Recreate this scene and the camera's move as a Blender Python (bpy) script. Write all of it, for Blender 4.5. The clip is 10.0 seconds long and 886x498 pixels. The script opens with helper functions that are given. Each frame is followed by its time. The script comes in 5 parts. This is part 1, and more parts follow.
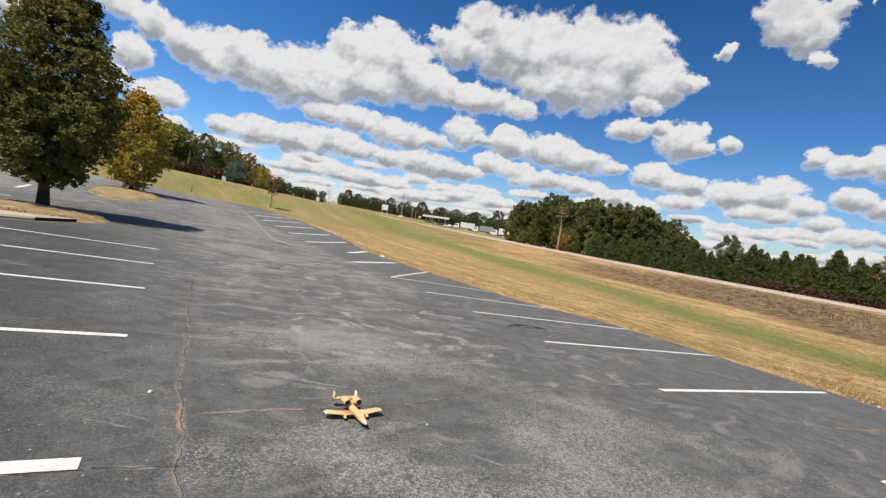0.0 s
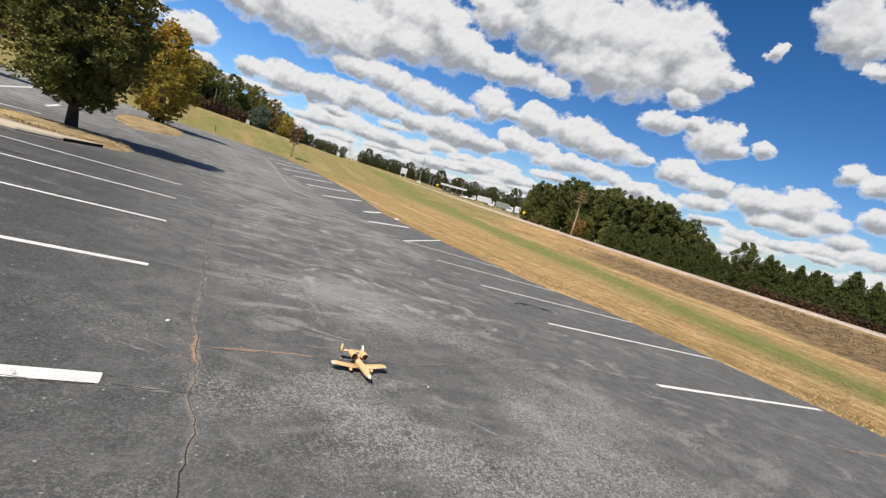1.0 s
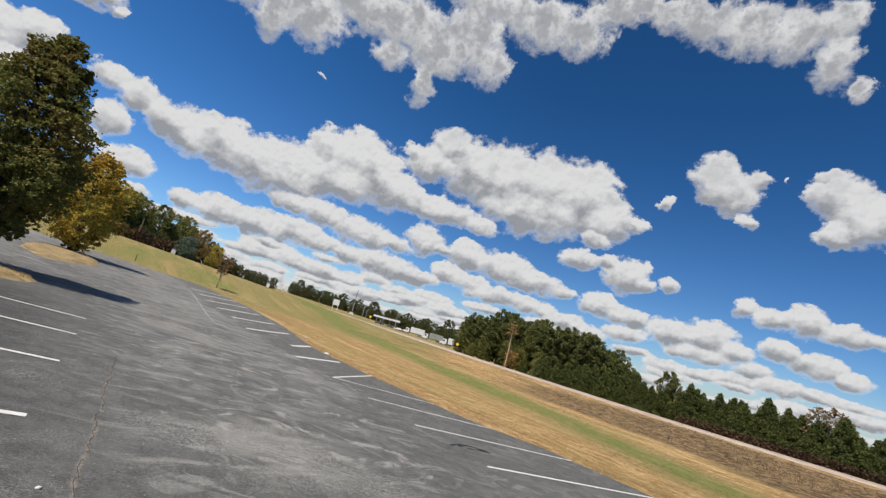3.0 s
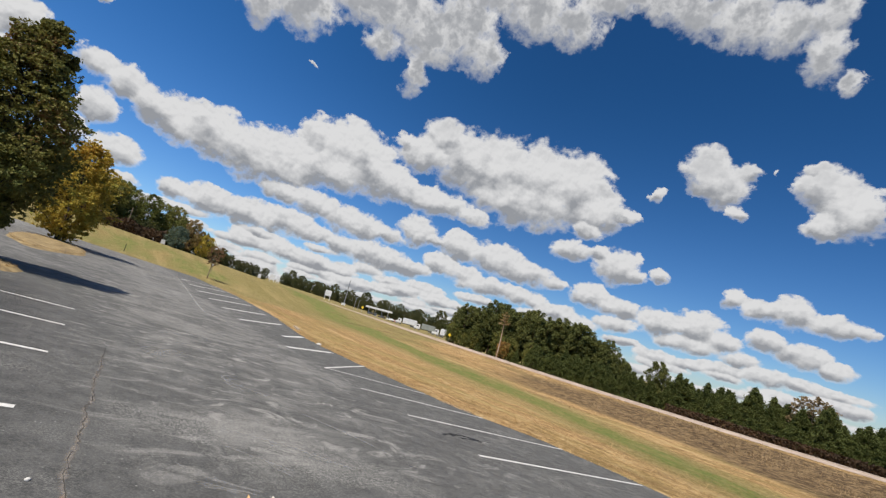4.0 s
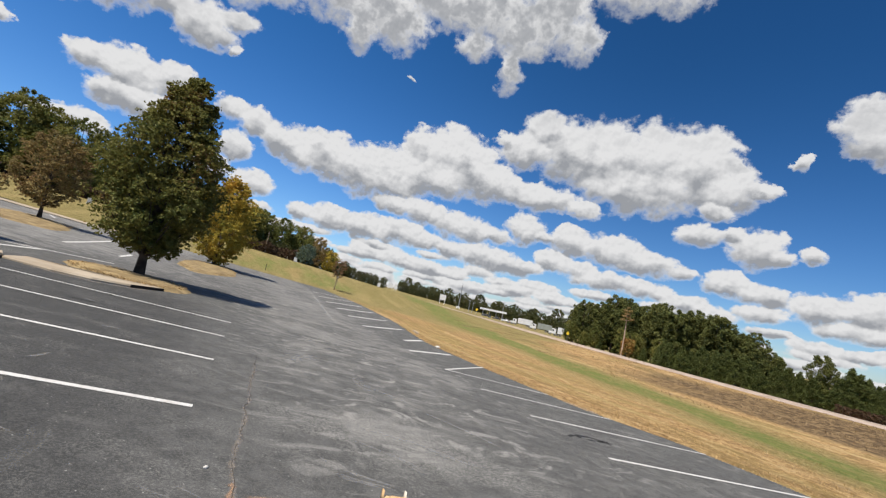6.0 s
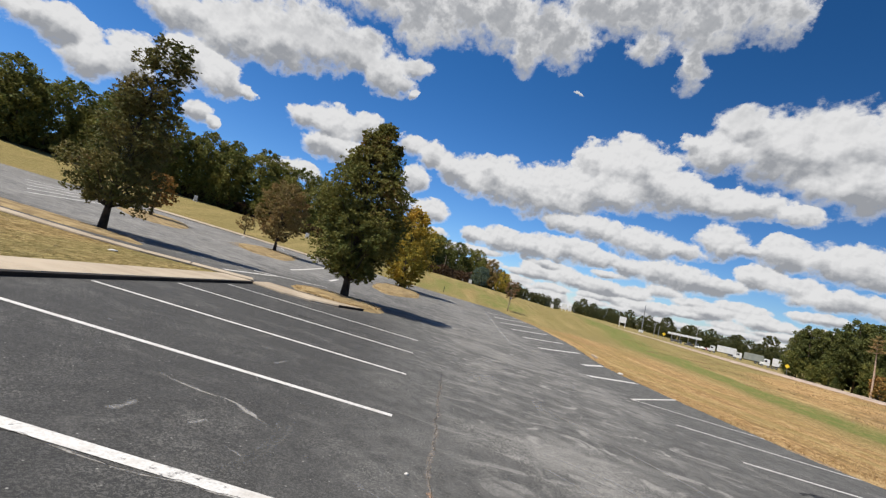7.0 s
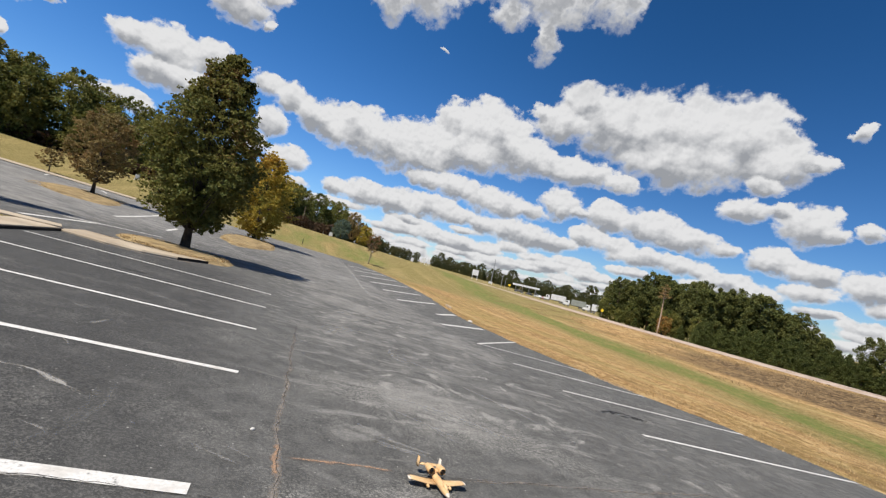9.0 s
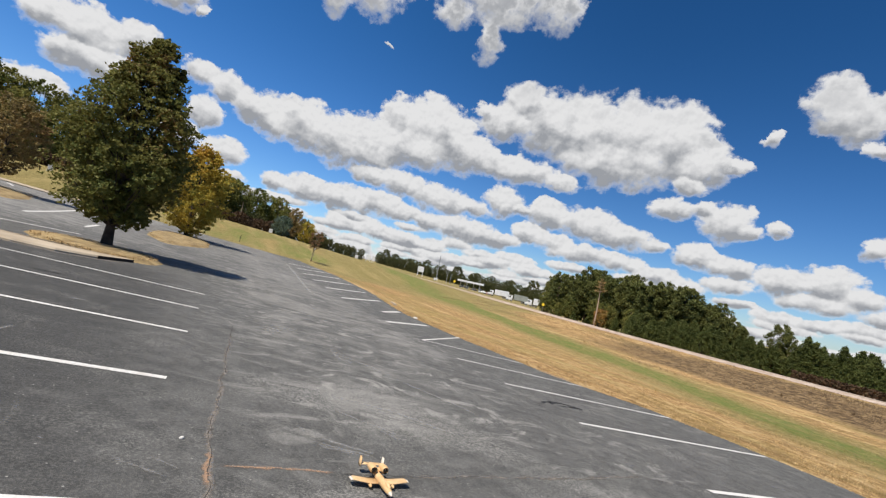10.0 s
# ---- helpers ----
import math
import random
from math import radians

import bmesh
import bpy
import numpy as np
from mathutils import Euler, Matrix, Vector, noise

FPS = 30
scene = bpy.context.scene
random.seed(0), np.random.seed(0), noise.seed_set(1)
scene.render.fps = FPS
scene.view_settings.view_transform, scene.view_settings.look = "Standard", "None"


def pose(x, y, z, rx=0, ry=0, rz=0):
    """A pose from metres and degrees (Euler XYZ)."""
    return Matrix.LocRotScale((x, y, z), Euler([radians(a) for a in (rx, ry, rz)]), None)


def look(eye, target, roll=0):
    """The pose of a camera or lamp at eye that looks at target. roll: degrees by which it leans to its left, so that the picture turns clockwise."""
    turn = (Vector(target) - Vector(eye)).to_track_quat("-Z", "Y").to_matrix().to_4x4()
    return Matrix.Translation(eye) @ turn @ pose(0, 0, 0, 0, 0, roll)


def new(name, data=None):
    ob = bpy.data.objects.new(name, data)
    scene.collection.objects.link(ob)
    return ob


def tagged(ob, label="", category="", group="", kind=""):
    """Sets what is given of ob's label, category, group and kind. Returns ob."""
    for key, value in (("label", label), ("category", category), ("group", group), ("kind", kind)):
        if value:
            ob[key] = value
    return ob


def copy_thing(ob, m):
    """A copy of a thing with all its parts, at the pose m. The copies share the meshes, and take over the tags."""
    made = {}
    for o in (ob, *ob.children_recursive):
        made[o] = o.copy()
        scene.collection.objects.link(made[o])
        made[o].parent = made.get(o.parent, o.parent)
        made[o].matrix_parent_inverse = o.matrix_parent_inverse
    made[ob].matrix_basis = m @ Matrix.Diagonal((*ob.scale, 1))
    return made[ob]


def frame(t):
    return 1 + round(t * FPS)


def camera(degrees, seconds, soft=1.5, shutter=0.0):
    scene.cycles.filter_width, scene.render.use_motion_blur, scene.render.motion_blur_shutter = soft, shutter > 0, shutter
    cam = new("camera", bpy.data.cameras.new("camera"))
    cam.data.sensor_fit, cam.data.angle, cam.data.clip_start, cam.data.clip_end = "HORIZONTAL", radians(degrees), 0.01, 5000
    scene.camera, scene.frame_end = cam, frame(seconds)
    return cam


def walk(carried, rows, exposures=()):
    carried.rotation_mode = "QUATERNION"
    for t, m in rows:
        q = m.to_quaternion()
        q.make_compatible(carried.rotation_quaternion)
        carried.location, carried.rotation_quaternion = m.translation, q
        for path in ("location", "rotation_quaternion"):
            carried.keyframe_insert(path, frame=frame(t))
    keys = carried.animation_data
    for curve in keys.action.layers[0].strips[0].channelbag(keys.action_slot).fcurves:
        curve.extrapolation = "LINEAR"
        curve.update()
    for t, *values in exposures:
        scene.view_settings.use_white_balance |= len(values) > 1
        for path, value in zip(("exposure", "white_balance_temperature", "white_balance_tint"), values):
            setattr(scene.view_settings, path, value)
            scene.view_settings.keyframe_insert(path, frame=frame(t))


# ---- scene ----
cam = camera(87.9, 10.0, soft=1.3)
PATH = [
    (0.0, pose(0.102, -0.015, 1.665, 85.98, -7.86, -29.58)),
    (0.5, pose(0.089, -0.010, 1.664, 84.17, -11.94, -29.52)),
    (1.0, pose(0.026, 0.010, 1.637, 81.80, -14.91, -27.33)),
    (1.5, pose(-0.027, -0.006, 1.647, 82.92, -14.82, -25.58)),
    (2.0, pose(-0.007, 0.013, 1.650, 87.16, -14.40, -26.24)),
    (2.5, pose(-0.014, 0.001, 1.664, 94.05, -14.96, -30.30)),
    (3.0, pose(-0.006, -0.009, 1.682, 100.27, -14.75, -35.82)),
    (3.2, pose(-0.003, -0.003, 1.676, 100.34, -14.74, -37.42)),
    (4.3, pose(-0.005, 0.008, 1.681, 98.68, -14.46, -35.86)),
    (4.5, pose(0.001, 0.007, 1.678, 98.13, -14.11, -34.61)),
    (5.0, pose(-0.004, 0.014, 1.677, 97.56, -13.38, -32.78)),
    (5.2, pose(-0.002, 0.004, 1.671, 97.43, -13.14, -32.23)),
    (6.3, pose(0.018, 0.001, 1.665, 95.40, -11.94, -16.10)),
    (6.5, pose(-0.019, 0.012, 1.664, 94.88, -12.09, -11.21)),
    (7.0, pose(-0.071, 0.001, 1.659, 94.21, -12.04, -0.75)),
    (7.5, pose(-0.055, -0.009, 1.666, 93.93, -12.07, -2.51)),
    (8.0, pose(-0.024, -0.015, 1.666, 93.52, -11.19, -7.84)),
    (8.5, pose(-0.008, -0.007, 1.661, 92.93, -11.91, -13.35)),
    (9.0, pose(-0.004, 0.002, 1.655, 92.20, -12.57, -18.24)),
    (9.5, pose(0.008, 0.005, 1.660, 92.25, -12.92, -23.06)),
    (10.0, pose(0.027, 0.007, 1.663, 93.26, -12.01, -25.19)),
]
walk(cam, PATH, exposures=[(0.0, 0.50), (0.5, 0.46), (1.0, 0.53), (1.5, 0.60), (2.0, 0.63), (2.5, 0.55), (3.0, 0.34), (4.5, 0.34), (5.0, 0.39), (6.5, 0.45), (7.0, 0.43), (8.0, 0.46), (10.0, 0.46)])

# ---------------------------------------------------------------- node helpers


def node(nt, kind, ins=None, operation="", use_clamp=False, interpolation_type="", attribute_name=""):
    """A node; ins: values or sockets by input name or number."""
    n = nt.nodes.new(kind)
    if operation:
        n.operation = operation
    if use_clamp:
        n.use_clamp = True
    if interpolation_type:
        n.interpolation_type = interpolation_type
    if attribute_name:
        n.attribute_name = attribute_name
    for k, v in (ins or {}).items():
        if isinstance(v, bpy.types.NodeSocket):
            nt.links.new(v, n.inputs[k])
        else:
            n.inputs[k].default_value = v
    return n


def math_node(nt, op, a, b=0.0, c=None, clamp=False):
    ins = {0: a, 1: b}
    if c is not None:
        ins[2] = c
    return node(nt, "ShaderNodeMath", ins, operation=op, use_clamp=clamp).outputs[0]


def ramp_range(nt, v, lo, hi, a=0.0, b=1.0, smooth=True):
    return node(nt, "ShaderNodeMapRange", {"Value": v, "From Min": lo, "From Max": hi, "To Min": a, "To Max": b},
                interpolation_type="SMOOTHSTEP" if smooth else "LINEAR").outputs[0]


def noise_of(nt, vec, scale, detail=4.0, rough=0.55, distortion=0.0):
    return node(nt, "ShaderNodeTexNoise", {"Vector": vec, "Scale": scale, "Detail": detail, "Roughness": rough,
                                           "Distortion": distortion}).outputs["Fac"]


def mix_colour(nt, fac, a, b, blend="MIX"):
    n = nt.nodes.new("ShaderNodeMix")
    n.data_type, n.blend_type = "RGBA", blend
    for i, v in ((0, fac), (6, a), (7, b)):
        if isinstance(v, bpy.types.NodeSocket):
            nt.links.new(v, n.inputs[i])
        else:
            n.inputs[i].default_value = v if i == 0 else (*v[:3], 1.0)
    return n.outputs[2]


def scaled(nt, vec, s):
    return node(nt, "ShaderNodeVectorMath", {0: vec, 1: s}, operation="MULTIPLY").outputs[0]


def start_material(name):
    m = bpy.data.materials.new(name)
    m.use_nodes = True
    nt = m.node_tree
    return m, nt, nt.nodes["Principled BSDF"], node(nt, "ShaderNodeTexCoord").outputs["Object"]


def bump(nt, bsdf, height, strength, distance):
    b = node(nt, "ShaderNodeBump", {"Height": height, "Strength": strength, "Distance": distance})
    nt.links.new(b.outputs[0], bsdf.inputs["Normal"])


def surface(name, a, b, scale=2.0, rough=0.7, metal=0.0, fine=40.0, relief=0.2, spec=0.4, dirt=None, depth=0.01):
    """Two-scale mottled surface between the colours a and b, with fine relief and optional dirt."""
    m, nt, bsdf, obj = start_material(name)
    big = noise_of(nt, obj, scale, 5.0)
    small = noise_of(nt, obj, fine, 3.0, 0.6)
    v = math_node(nt, "ADD", math_node(nt, "MULTIPLY", big, 0.7), math_node(nt, "MULTIPLY", small, 0.3))
    col = mix_colour(nt, ramp_range(nt, v, 0.35, 0.65), a, b)
    if dirt:
        col = mix_colour(nt, ramp_range(nt, noise_of(nt, obj, scale * 0.6, 7.0, 0.7), 0.55, 0.75, 0.0, 0.7), col, dirt)
    nt.links.new(col, bsdf.inputs["Base Color"])
    nt.links.new(ramp_range(nt, small, 0.3, 0.7, max(rough - 0.1, 0.02), min(rough + 0.1, 1.0)), bsdf.inputs["Roughness"])
    bsdf.inputs["Metallic"].default_value = metal
    bsdf.inputs["Specular IOR Level"].default_value = spec
    if relief:
        bump(nt, bsdf, small, relief, depth)
    return m


# ---------------------------------------------------------------- sky, clouds and sun
SUN_EL, SUN_AZ = 60.0, 244.0  # degrees; azimuth clockwise from +y
world = bpy.data.worlds.new("sky")
world.use_nodes = True
scene.world = world
wn = world.node_tree
wn.nodes.clear()
DIRECTION = node(wn, "ShaderNodeTexCoord").outputs["Generated"]
sep = node(wn, "ShaderNodeSeparateXYZ", {0: DIRECTION})
az_deg = math_node(wn, "MULTIPLY", math_node(wn, "ARCTAN2", sep.outputs[0], sep.outputs[1]), 57.2958)
el_deg = math_node(wn, "MULTIPLY", math_node(wn, "ARCSINE", sep.outputs[2]), 57.2958)
flat = node(wn, "ShaderNodeCombineXYZ", {0: az_deg, 1: el_deg, 2: 0.0}).outputs[0]
# clouds further off look smaller: finer billows and narrower warps towards the horizon
near = ramp_range(wn, el_deg, 1.0, 22.0, 0.0, 1.0, False)
grain_vec = node(wn, "ShaderNodeVectorMath", {0: scaled(wn, flat, (0.85, 1.0, 1.0)), "Scale": 0.11}, operation="SCALE").outputs[0]
warp_a = node(wn, "ShaderNodeTexNoise", {"Vector": grain_vec, "Scale": 3.4, "Detail": 7.0, "Roughness": 0.64})
warp = node(wn, "ShaderNodeVectorMath", {0: warp_a.outputs["Color"], 1: (0.5, 0.5, 0.5)}, operation="SUBTRACT").outputs[0]
warp_size = math_node(wn, "MULTIPLY_ADD", near, 0.75, 0.25)
sway = node(wn, "ShaderNodeVectorMath", {0: scaled(wn, warp, (4.6, 3.0, 0.0)), "Scale": warp_size}, operation="SCALE").outputs[0]
warped = node(wn, "ShaderNodeVectorMath", {0: sway, 1: flat}, operation="ADD").outputs[0]
CLOUDS = []


def cloud(az, el, half_width, half_height, thin=1.0):
    CLOUDS.append((az, el, half_width * (1.15 + 0.08 * (el > 22)), half_height * (1.13 + 0.1 * (el > 22)), thin))


cloud(-6.5, 15.7, 1.7, 1.4)
cloud(-4.0, 15.0, 2.0, 1.6)
cloud(-1.0, 14.1, 2.5, 2.0)
cloud(2.0, 13.5, 3.1, 2.5)
cloud(5.4, 13.9, 3.6, 2.9)
cloud(9.5, 13.2, 4.0, 3.1)
cloud(13.3, 13.6, 4.5, 3.2)
cloud(15.7, 17.5, 2.5, 2.5)
cloud(20.2, 17.4, 4.6, 3.5)
cloud(18.2, 14.6, 5.4, 2.8)
cloud(24.5, 15.6, 3.3, 2.8)
cloud(26.4, 20.5, 1.6, 1.1)
cloud(31.5, 22.3, 3.3, 2.1)
cloud(29.0, 19.7, 3.4, 2.3)
cloud(36.8, 20.1, 6.6, 4.2)
cloud(43.5, 20.1, 6.1, 4.3)
cloud(48.6, 19.8, 4.8, 4.0)
cloud(51.6, 17.3, 4.1, 2.2)
cloud(55.5, 17.4, 1.6, 0.8)
cloud(42.9, 16.8, 7.1, 2.9)
cloud(51.0, 15.1, 1.7, 1.1)
cloud(27.7, 14.9, 3.2, 1.7)
cloud(32.4, 14.3, 3.9, 1.7)
cloud(36.9, 13.7, 2.3, 1.1)
cloud(3.1, 6.7, 1.6, 1.1)
cloud(6.6, 6.6, 3.2, 1.6)
cloud(11.0, 6.6, 3.7, 1.8)
cloud(15.5, 6.9, 3.6, 1.6)
cloud(19.0, 6.7, 2.0, 1.1)
cloud(13.8, 10.1, 2.3, 1.2)
cloud(17.6, 9.9, 3.5, 1.6)
cloud(22.8, 9.1, 4.2, 1.7)
cloud(26.9, 8.9, 2.4, 1.0)
cloud(30.7, 10.5, 2.3, 2.0)
cloud(33.1, 9.8, 1.6, 0.8)
cloud(11.2, 3.8, 2.1, 1.0)
cloud(15.5, 3.6, 3.3, 1.3)
cloud(19.3, 3.3, 2.7, 1.1)
cloud(23.2, 3.6, 1.5, 0.9)
cloud(21.9, 6.1, 1.8, 1.2)
cloud(26.7, 5.9, 4.1, 1.8)
cloud(30.8, 5.6, 2.8, 1.1)
cloud(34.7, 7.1, 2.4, 1.4)
cloud(37.7, 6.8, 2.4, 1.0)
cloud(36.3, 9.9, 2.6, 1.8)
cloud(41.1, 9.5, 3.6, 2.1)
cloud(45.2, 8.5, 3.4, 1.4)
cloud(48.7, 8.2, 1.7, 0.8)
cloud(49.9, 12.5, 2.4, 1.3)
cloud(53.4, 12.8, 1.4, 0.9)
cloud(55.4, 11.7, 2.6, 2.2)
cloud(57.5, 11.0, 1.2, 0.9)
cloud(60.1, 11.4, 1.1, 0.9)
cloud(53.0, 7.7, 2.3, 1.5)
cloud(56.4, 7.0, 2.2, 1.2)
cloud(56.4, 5.1, 2.4, 1.0)
cloud(61.0, 6.4, 2.4, 1.6)
cloud(64.5, 6.6, 2.7, 1.9)
cloud(67.1, 5.6, 1.9, 1.0)
cloud(64.0, 4.7, 3.3, 1.0)
cloud(68.8, 4.3, 1.9, 0.9)
cloud(71.3, 3.1, 2.4, 1.0)
cloud(74.3, 3.1, 1.8, 0.7)
cloud(61.3, 2.6, 2.5, 0.9)
cloud(64.5, 2.6, 1.8, 0.6)
cloud(75.6, 1.9, 1.5, 0.7)
cloud(67.5, 10.4, 1.2, 1.1)
cloud(69.9, 9.6, 1.8, 1.1)
cloud(72.9, 9.9, 2.0, 1.6)
cloud(75.8, 9.1, 2.4, 1.1)
cloud(78.1, 8.9, 1.1, 0.7)
cloud(70.8, 6.7, 1.6, 1.1)
cloud(73.8, 5.9, 2.1, 1.3)
cloud(76.5, 5.1, 1.5, 0.8)
cloud(40.5, 5.9, 3.9, 1.1)
cloud(45.5, 5.6, 3.1, 1.1)
cloud(49.8, 4.8, 3.2, 1.1)
cloud(52.5, 4.2, 2.3, 0.8)
cloud(24.9, 2.0, 3.0, 0.8)
cloud(30.5, 2.7, 3.1, 0.8)
cloud(35.6, 2.5, 3.1, 0.7)
cloud(22.1, 2.2, 2.0, 0.7)
cloud(73.9, 22.1, 2.2, 2.1)
cloud(76.2, 20.0, 2.8, 2.7)
cloud(73.2, 23.9, 1.2, 0.7)
cloud(74.2, 18.4, 1.7, 1.4)
cloud(5.0, 28.2, 2.4, 2.0)
cloud(9.6, 29.7, 3.4, 2.3)
cloud(14.6, 32.9, 4.9, 1.7)
cloud(21.0, 33.6, 5.2, 2.9)
cloud(19.6, 30.1, 2.5, 1.3)
cloud(24.9, 28.2, 1.5, 2.3)
cloud(27.3, 33.0, 4.6, 2.6)
cloud(33.0, 32.1, 2.3, 2.3)
cloud(29.7, 35.1, 3.9, 2.9)
cloud(38.5, 37.6, 4.7, 2.6)
cloud(44.1, 37.1, 3.5, 2.4)
cloud(47.2, 39.3, 3.7, 1.2)
cloud(54.2, 40.0, 4.1, 1.0)
cloud(59.8, 38.4, 3.4, 2.0)
cloud(64.2, 37.9, 3.4, 2.4)
cloud(68.7, 37.0, 3.1, 2.4)
cloud(72.6, 34.4, 2.1, 2.4)
cloud(74.7, 31.7, 1.1, 1.1)
cloud(73.1, 37.5, 1.8, 1.8)
cloud(12.6, 24.9, 0.7, 0.2)
cloud(-8.3, 21.5, 0.7, 0.6)
cloud(58.2, 20.4, 1.1, 0.9, 1.1)
cloud(69.5, 23.4, 0.3, 0.3, 1.12)
cloud(-46.0, 15.6, 2.5, 1.4)
cloud(-43.0, 15.5, 2.7, 1.8)
cloud(-40.6, 13.7, 2.5, 2.3)
cloud(-37.5, 15.2, 2.6, 2.4)
cloud(-32.8, 17.2, 2.9, 2.7)
cloud(-29.2, 16.6, 2.7, 2.0)
cloud(-26.4, 16.1, 1.0, 0.8)
cloud(-31.1, 12.5, 1.5, 1.2)
cloud(-29.4, 11.7, 0.9, 0.7)
cloud(-34.6, 21.3, 3.9, 1.9)
cloud(-30.1, 21.0, 4.7, 2.7)
cloud(-25.6, 22.5, 5.3, 3.1)
cloud(-20.8, 24.2, 5.7, 3.3)
cloud(-15.7, 24.3, 4.0, 2.2)
cloud(-11.3, 22.7, 2.8, 2.2)
cloud(-8.4, 24.2, 2.1, 1.1)
cloud(-8.7, 28.0, 2.9, 2.3)
cloud(-1.9, 31.7, 8.1, 2.4)
cloud(-19.9, 15.5, 2.3, 1.4)
cloud(-16.4, 15.6, 3.7, 2.1)
cloud(-16.0, 13.0, 3.6, 1.6)
cloud(-12.9, 16.3, 2.1, 1.8)
cloud(-19.2, 9.5, 2.8, 1.1)
cloud(-22.4, 9.4, 1.2, 0.6)
cloud(-5.4, 11.8, 1.7, 1.8)
cloud(-2.7, 8.5, 2.3, 1.5)
cloud(-7.3, 9.1, 2.1, 1.4)
cloud(-12.6, 30.0, 7.7, 2.1)
cloud(-6.6, 29.9, 4.3, 2.6)
cloud(2.0, 31.2, 6.6, 3.1)
cloud(8.4, 30.6, 4.7, 2.9)
cloud(14.3, 33.9, 6.2, 1.5)
cloud(19.1, 33.3, 4.3, 1.8)
cloud(25.7, 31.4, 3.8, 2.0)
cloud(49.7, 40.7, 5.1, 1.2)
cloud(31.7, 38.4, 7.1, 1.6)
cloud(56.3, 39.5, 4.0, 1.5)
cloud(63.1, 23.9, 2.6, 2.0)
cloud(65.1, 21.7, 2.4, 2.0)
cloud(66.7, 19.4, 1.0, 1.0)
cloud(66.6, 23.4, 1.4, 1.0)
cloud(64.1, 22.6, 2.6, 2.1)

# rows of small clouds close up towards the horizon
row_random = random.Random(8)
for el, step, w, h in ((4.6, 8.0, 2.8, 0.6), (3.4, 5.5, 2.6, 0.6), (2.2, 4.5, 2.6, 0.55), (1.1, 4.0, 2.8, 0.5), (0.2, 3.5, 3.0, 0.45)):
    a = -4 + row_random.uniform(0, step)
    while a < 84:
        cloud(a, el - 0.035 * (a - 20) + row_random.uniform(-0.5, 0.5), w * row_random.uniform(0.7, 1.25), h * row_random.uniform(0.8, 1.25))
        a += step * row_random.uniform(0.75, 1.3)
# the rest of the sky goes on alike, outside the way that is walked
sky_random = random.Random(5)
for i in range(16):
    a = sky_random.uniform(88, 305)
    e = sky_random.choice((5, 9, 14, 20, 28, 40))
    cloud(a if a < 180 else a - 360, e + sky_random.uniform(-2, 2), sky_random.uniform(4, 11), sky_random.uniform(1.5, 4.0))


def cloud_field(vec):
    """How deep inside a cloud a direction lies (1 in the middle, 0 at the rim) and how high in it (-1 its base, 1 its top)."""
    total = None
    for az, el, w, h, thin in CLOUDS:
        v = node(wn, "ShaderNodeVectorMath", {0: vec, 1: (1 / w, 1 / h, 0.0), 2: (-az / w, -el / h, thin)}, operation="MULTIPLY_ADD").outputs[0]
        d = node(wn, "ShaderNodeVectorMath", {0: v}, operation="LENGTH").outputs["Value"]
        k = math_node(wn, "MAXIMUM", math_node(wn, "MULTIPLY_ADD", d, -1.5625, 2.5625), 0.0)
        k = math_node(wn, "POWER", k, 6.0)
        v = node(wn, "ShaderNodeVectorMath", {0: v, "Scale": k}, operation="SCALE").outputs[0]
        total = v if total is None else node(wn, "ShaderNodeVectorMath", {0: total, 1: v}, operation="ADD").outputs[0]
    parts = node(wn, "ShaderNodeSeparateXYZ", {0: total})
    depth = math_node(wn, "POWER", parts.outputs[2], 1 / 6)
    return math_node(wn, "MULTIPLY_ADD", depth, 1.546, -0.546), math_node(wn, "DIVIDE", parts.outputs[1], math_node(wn, "MAXIMUM", parts.outputs[2], 0.000001))


billow = noise_of(wn, grain_vec, 5.0, 5.0, 0.5)
curl = node(wn, "ShaderNodeVectorMath", {0: grain_vec, 1: scaled(wn, warp, (0.10, 0.10, 0.0))}, operation="ADD").outputs[0]


def cauliflower(vec, scale):
    """Domes of several sizes, 1 on their tops."""
    v = node(wn, "ShaderNodeTexVoronoi", {"Vector": vec, "Scale": scale, "Detail": 3.0, "Roughness": 0.5, "Lacunarity": 2.2})
    v.normalize = True
    return math_node(wn, "SUBTRACT", 1.0, v.outputs["Distance"])


def puffs_at(vec):
    wide, small = cauliflower(vec, 5.0), cauliflower(vec, 11.0)
    return math_node(wn, "ADD", math_node(wn, "MULTIPLY", wide, near), math_node(wn, "MULTIPLY", small, math_node(wn, "SUBTRACT", 1.0, near)))


puffs = puffs_at(curl)
puffs_up = puffs_at(node(wn, "ShaderNodeVectorMath", {0: curl, 1: (-0.018, 0.035, 0.0)}, operation="ADD").outputs[0])
inside, up_in = cloud_field(warped)
high = ramp_range(wn, el_deg, 20.0, 29.0)
density = math_node(wn, "ADD", inside, math_node(wn, "MULTIPLY", math_node(wn, "SUBTRACT", billow, 0.47), 1.5))
density = math_node(wn, "ADD", density, math_node(wn, "MULTIPLY", math_node(wn, "SUBTRACT", puffs, 0.66), 1.15))
density = math_node(wn, "SUBTRACT", density, ramp_range(wn, inside, 0.05, -0.35, 0.0, 0.5))
fray = noise_of(wn, grain_vec, 16.0, 6.0, 0.66, 0.3)
frayed = ramp_range(wn, math_node(wn, "ADD", math_node(wn, "MULTIPLY", up_in, -0.5), high), 0.1, 1.0, 0.55, 0.90)
density = math_node(wn, "ADD", density, math_node(wn, "MULTIPLY", math_node(wn, "SUBTRACT", fray, 0.53), frayed))
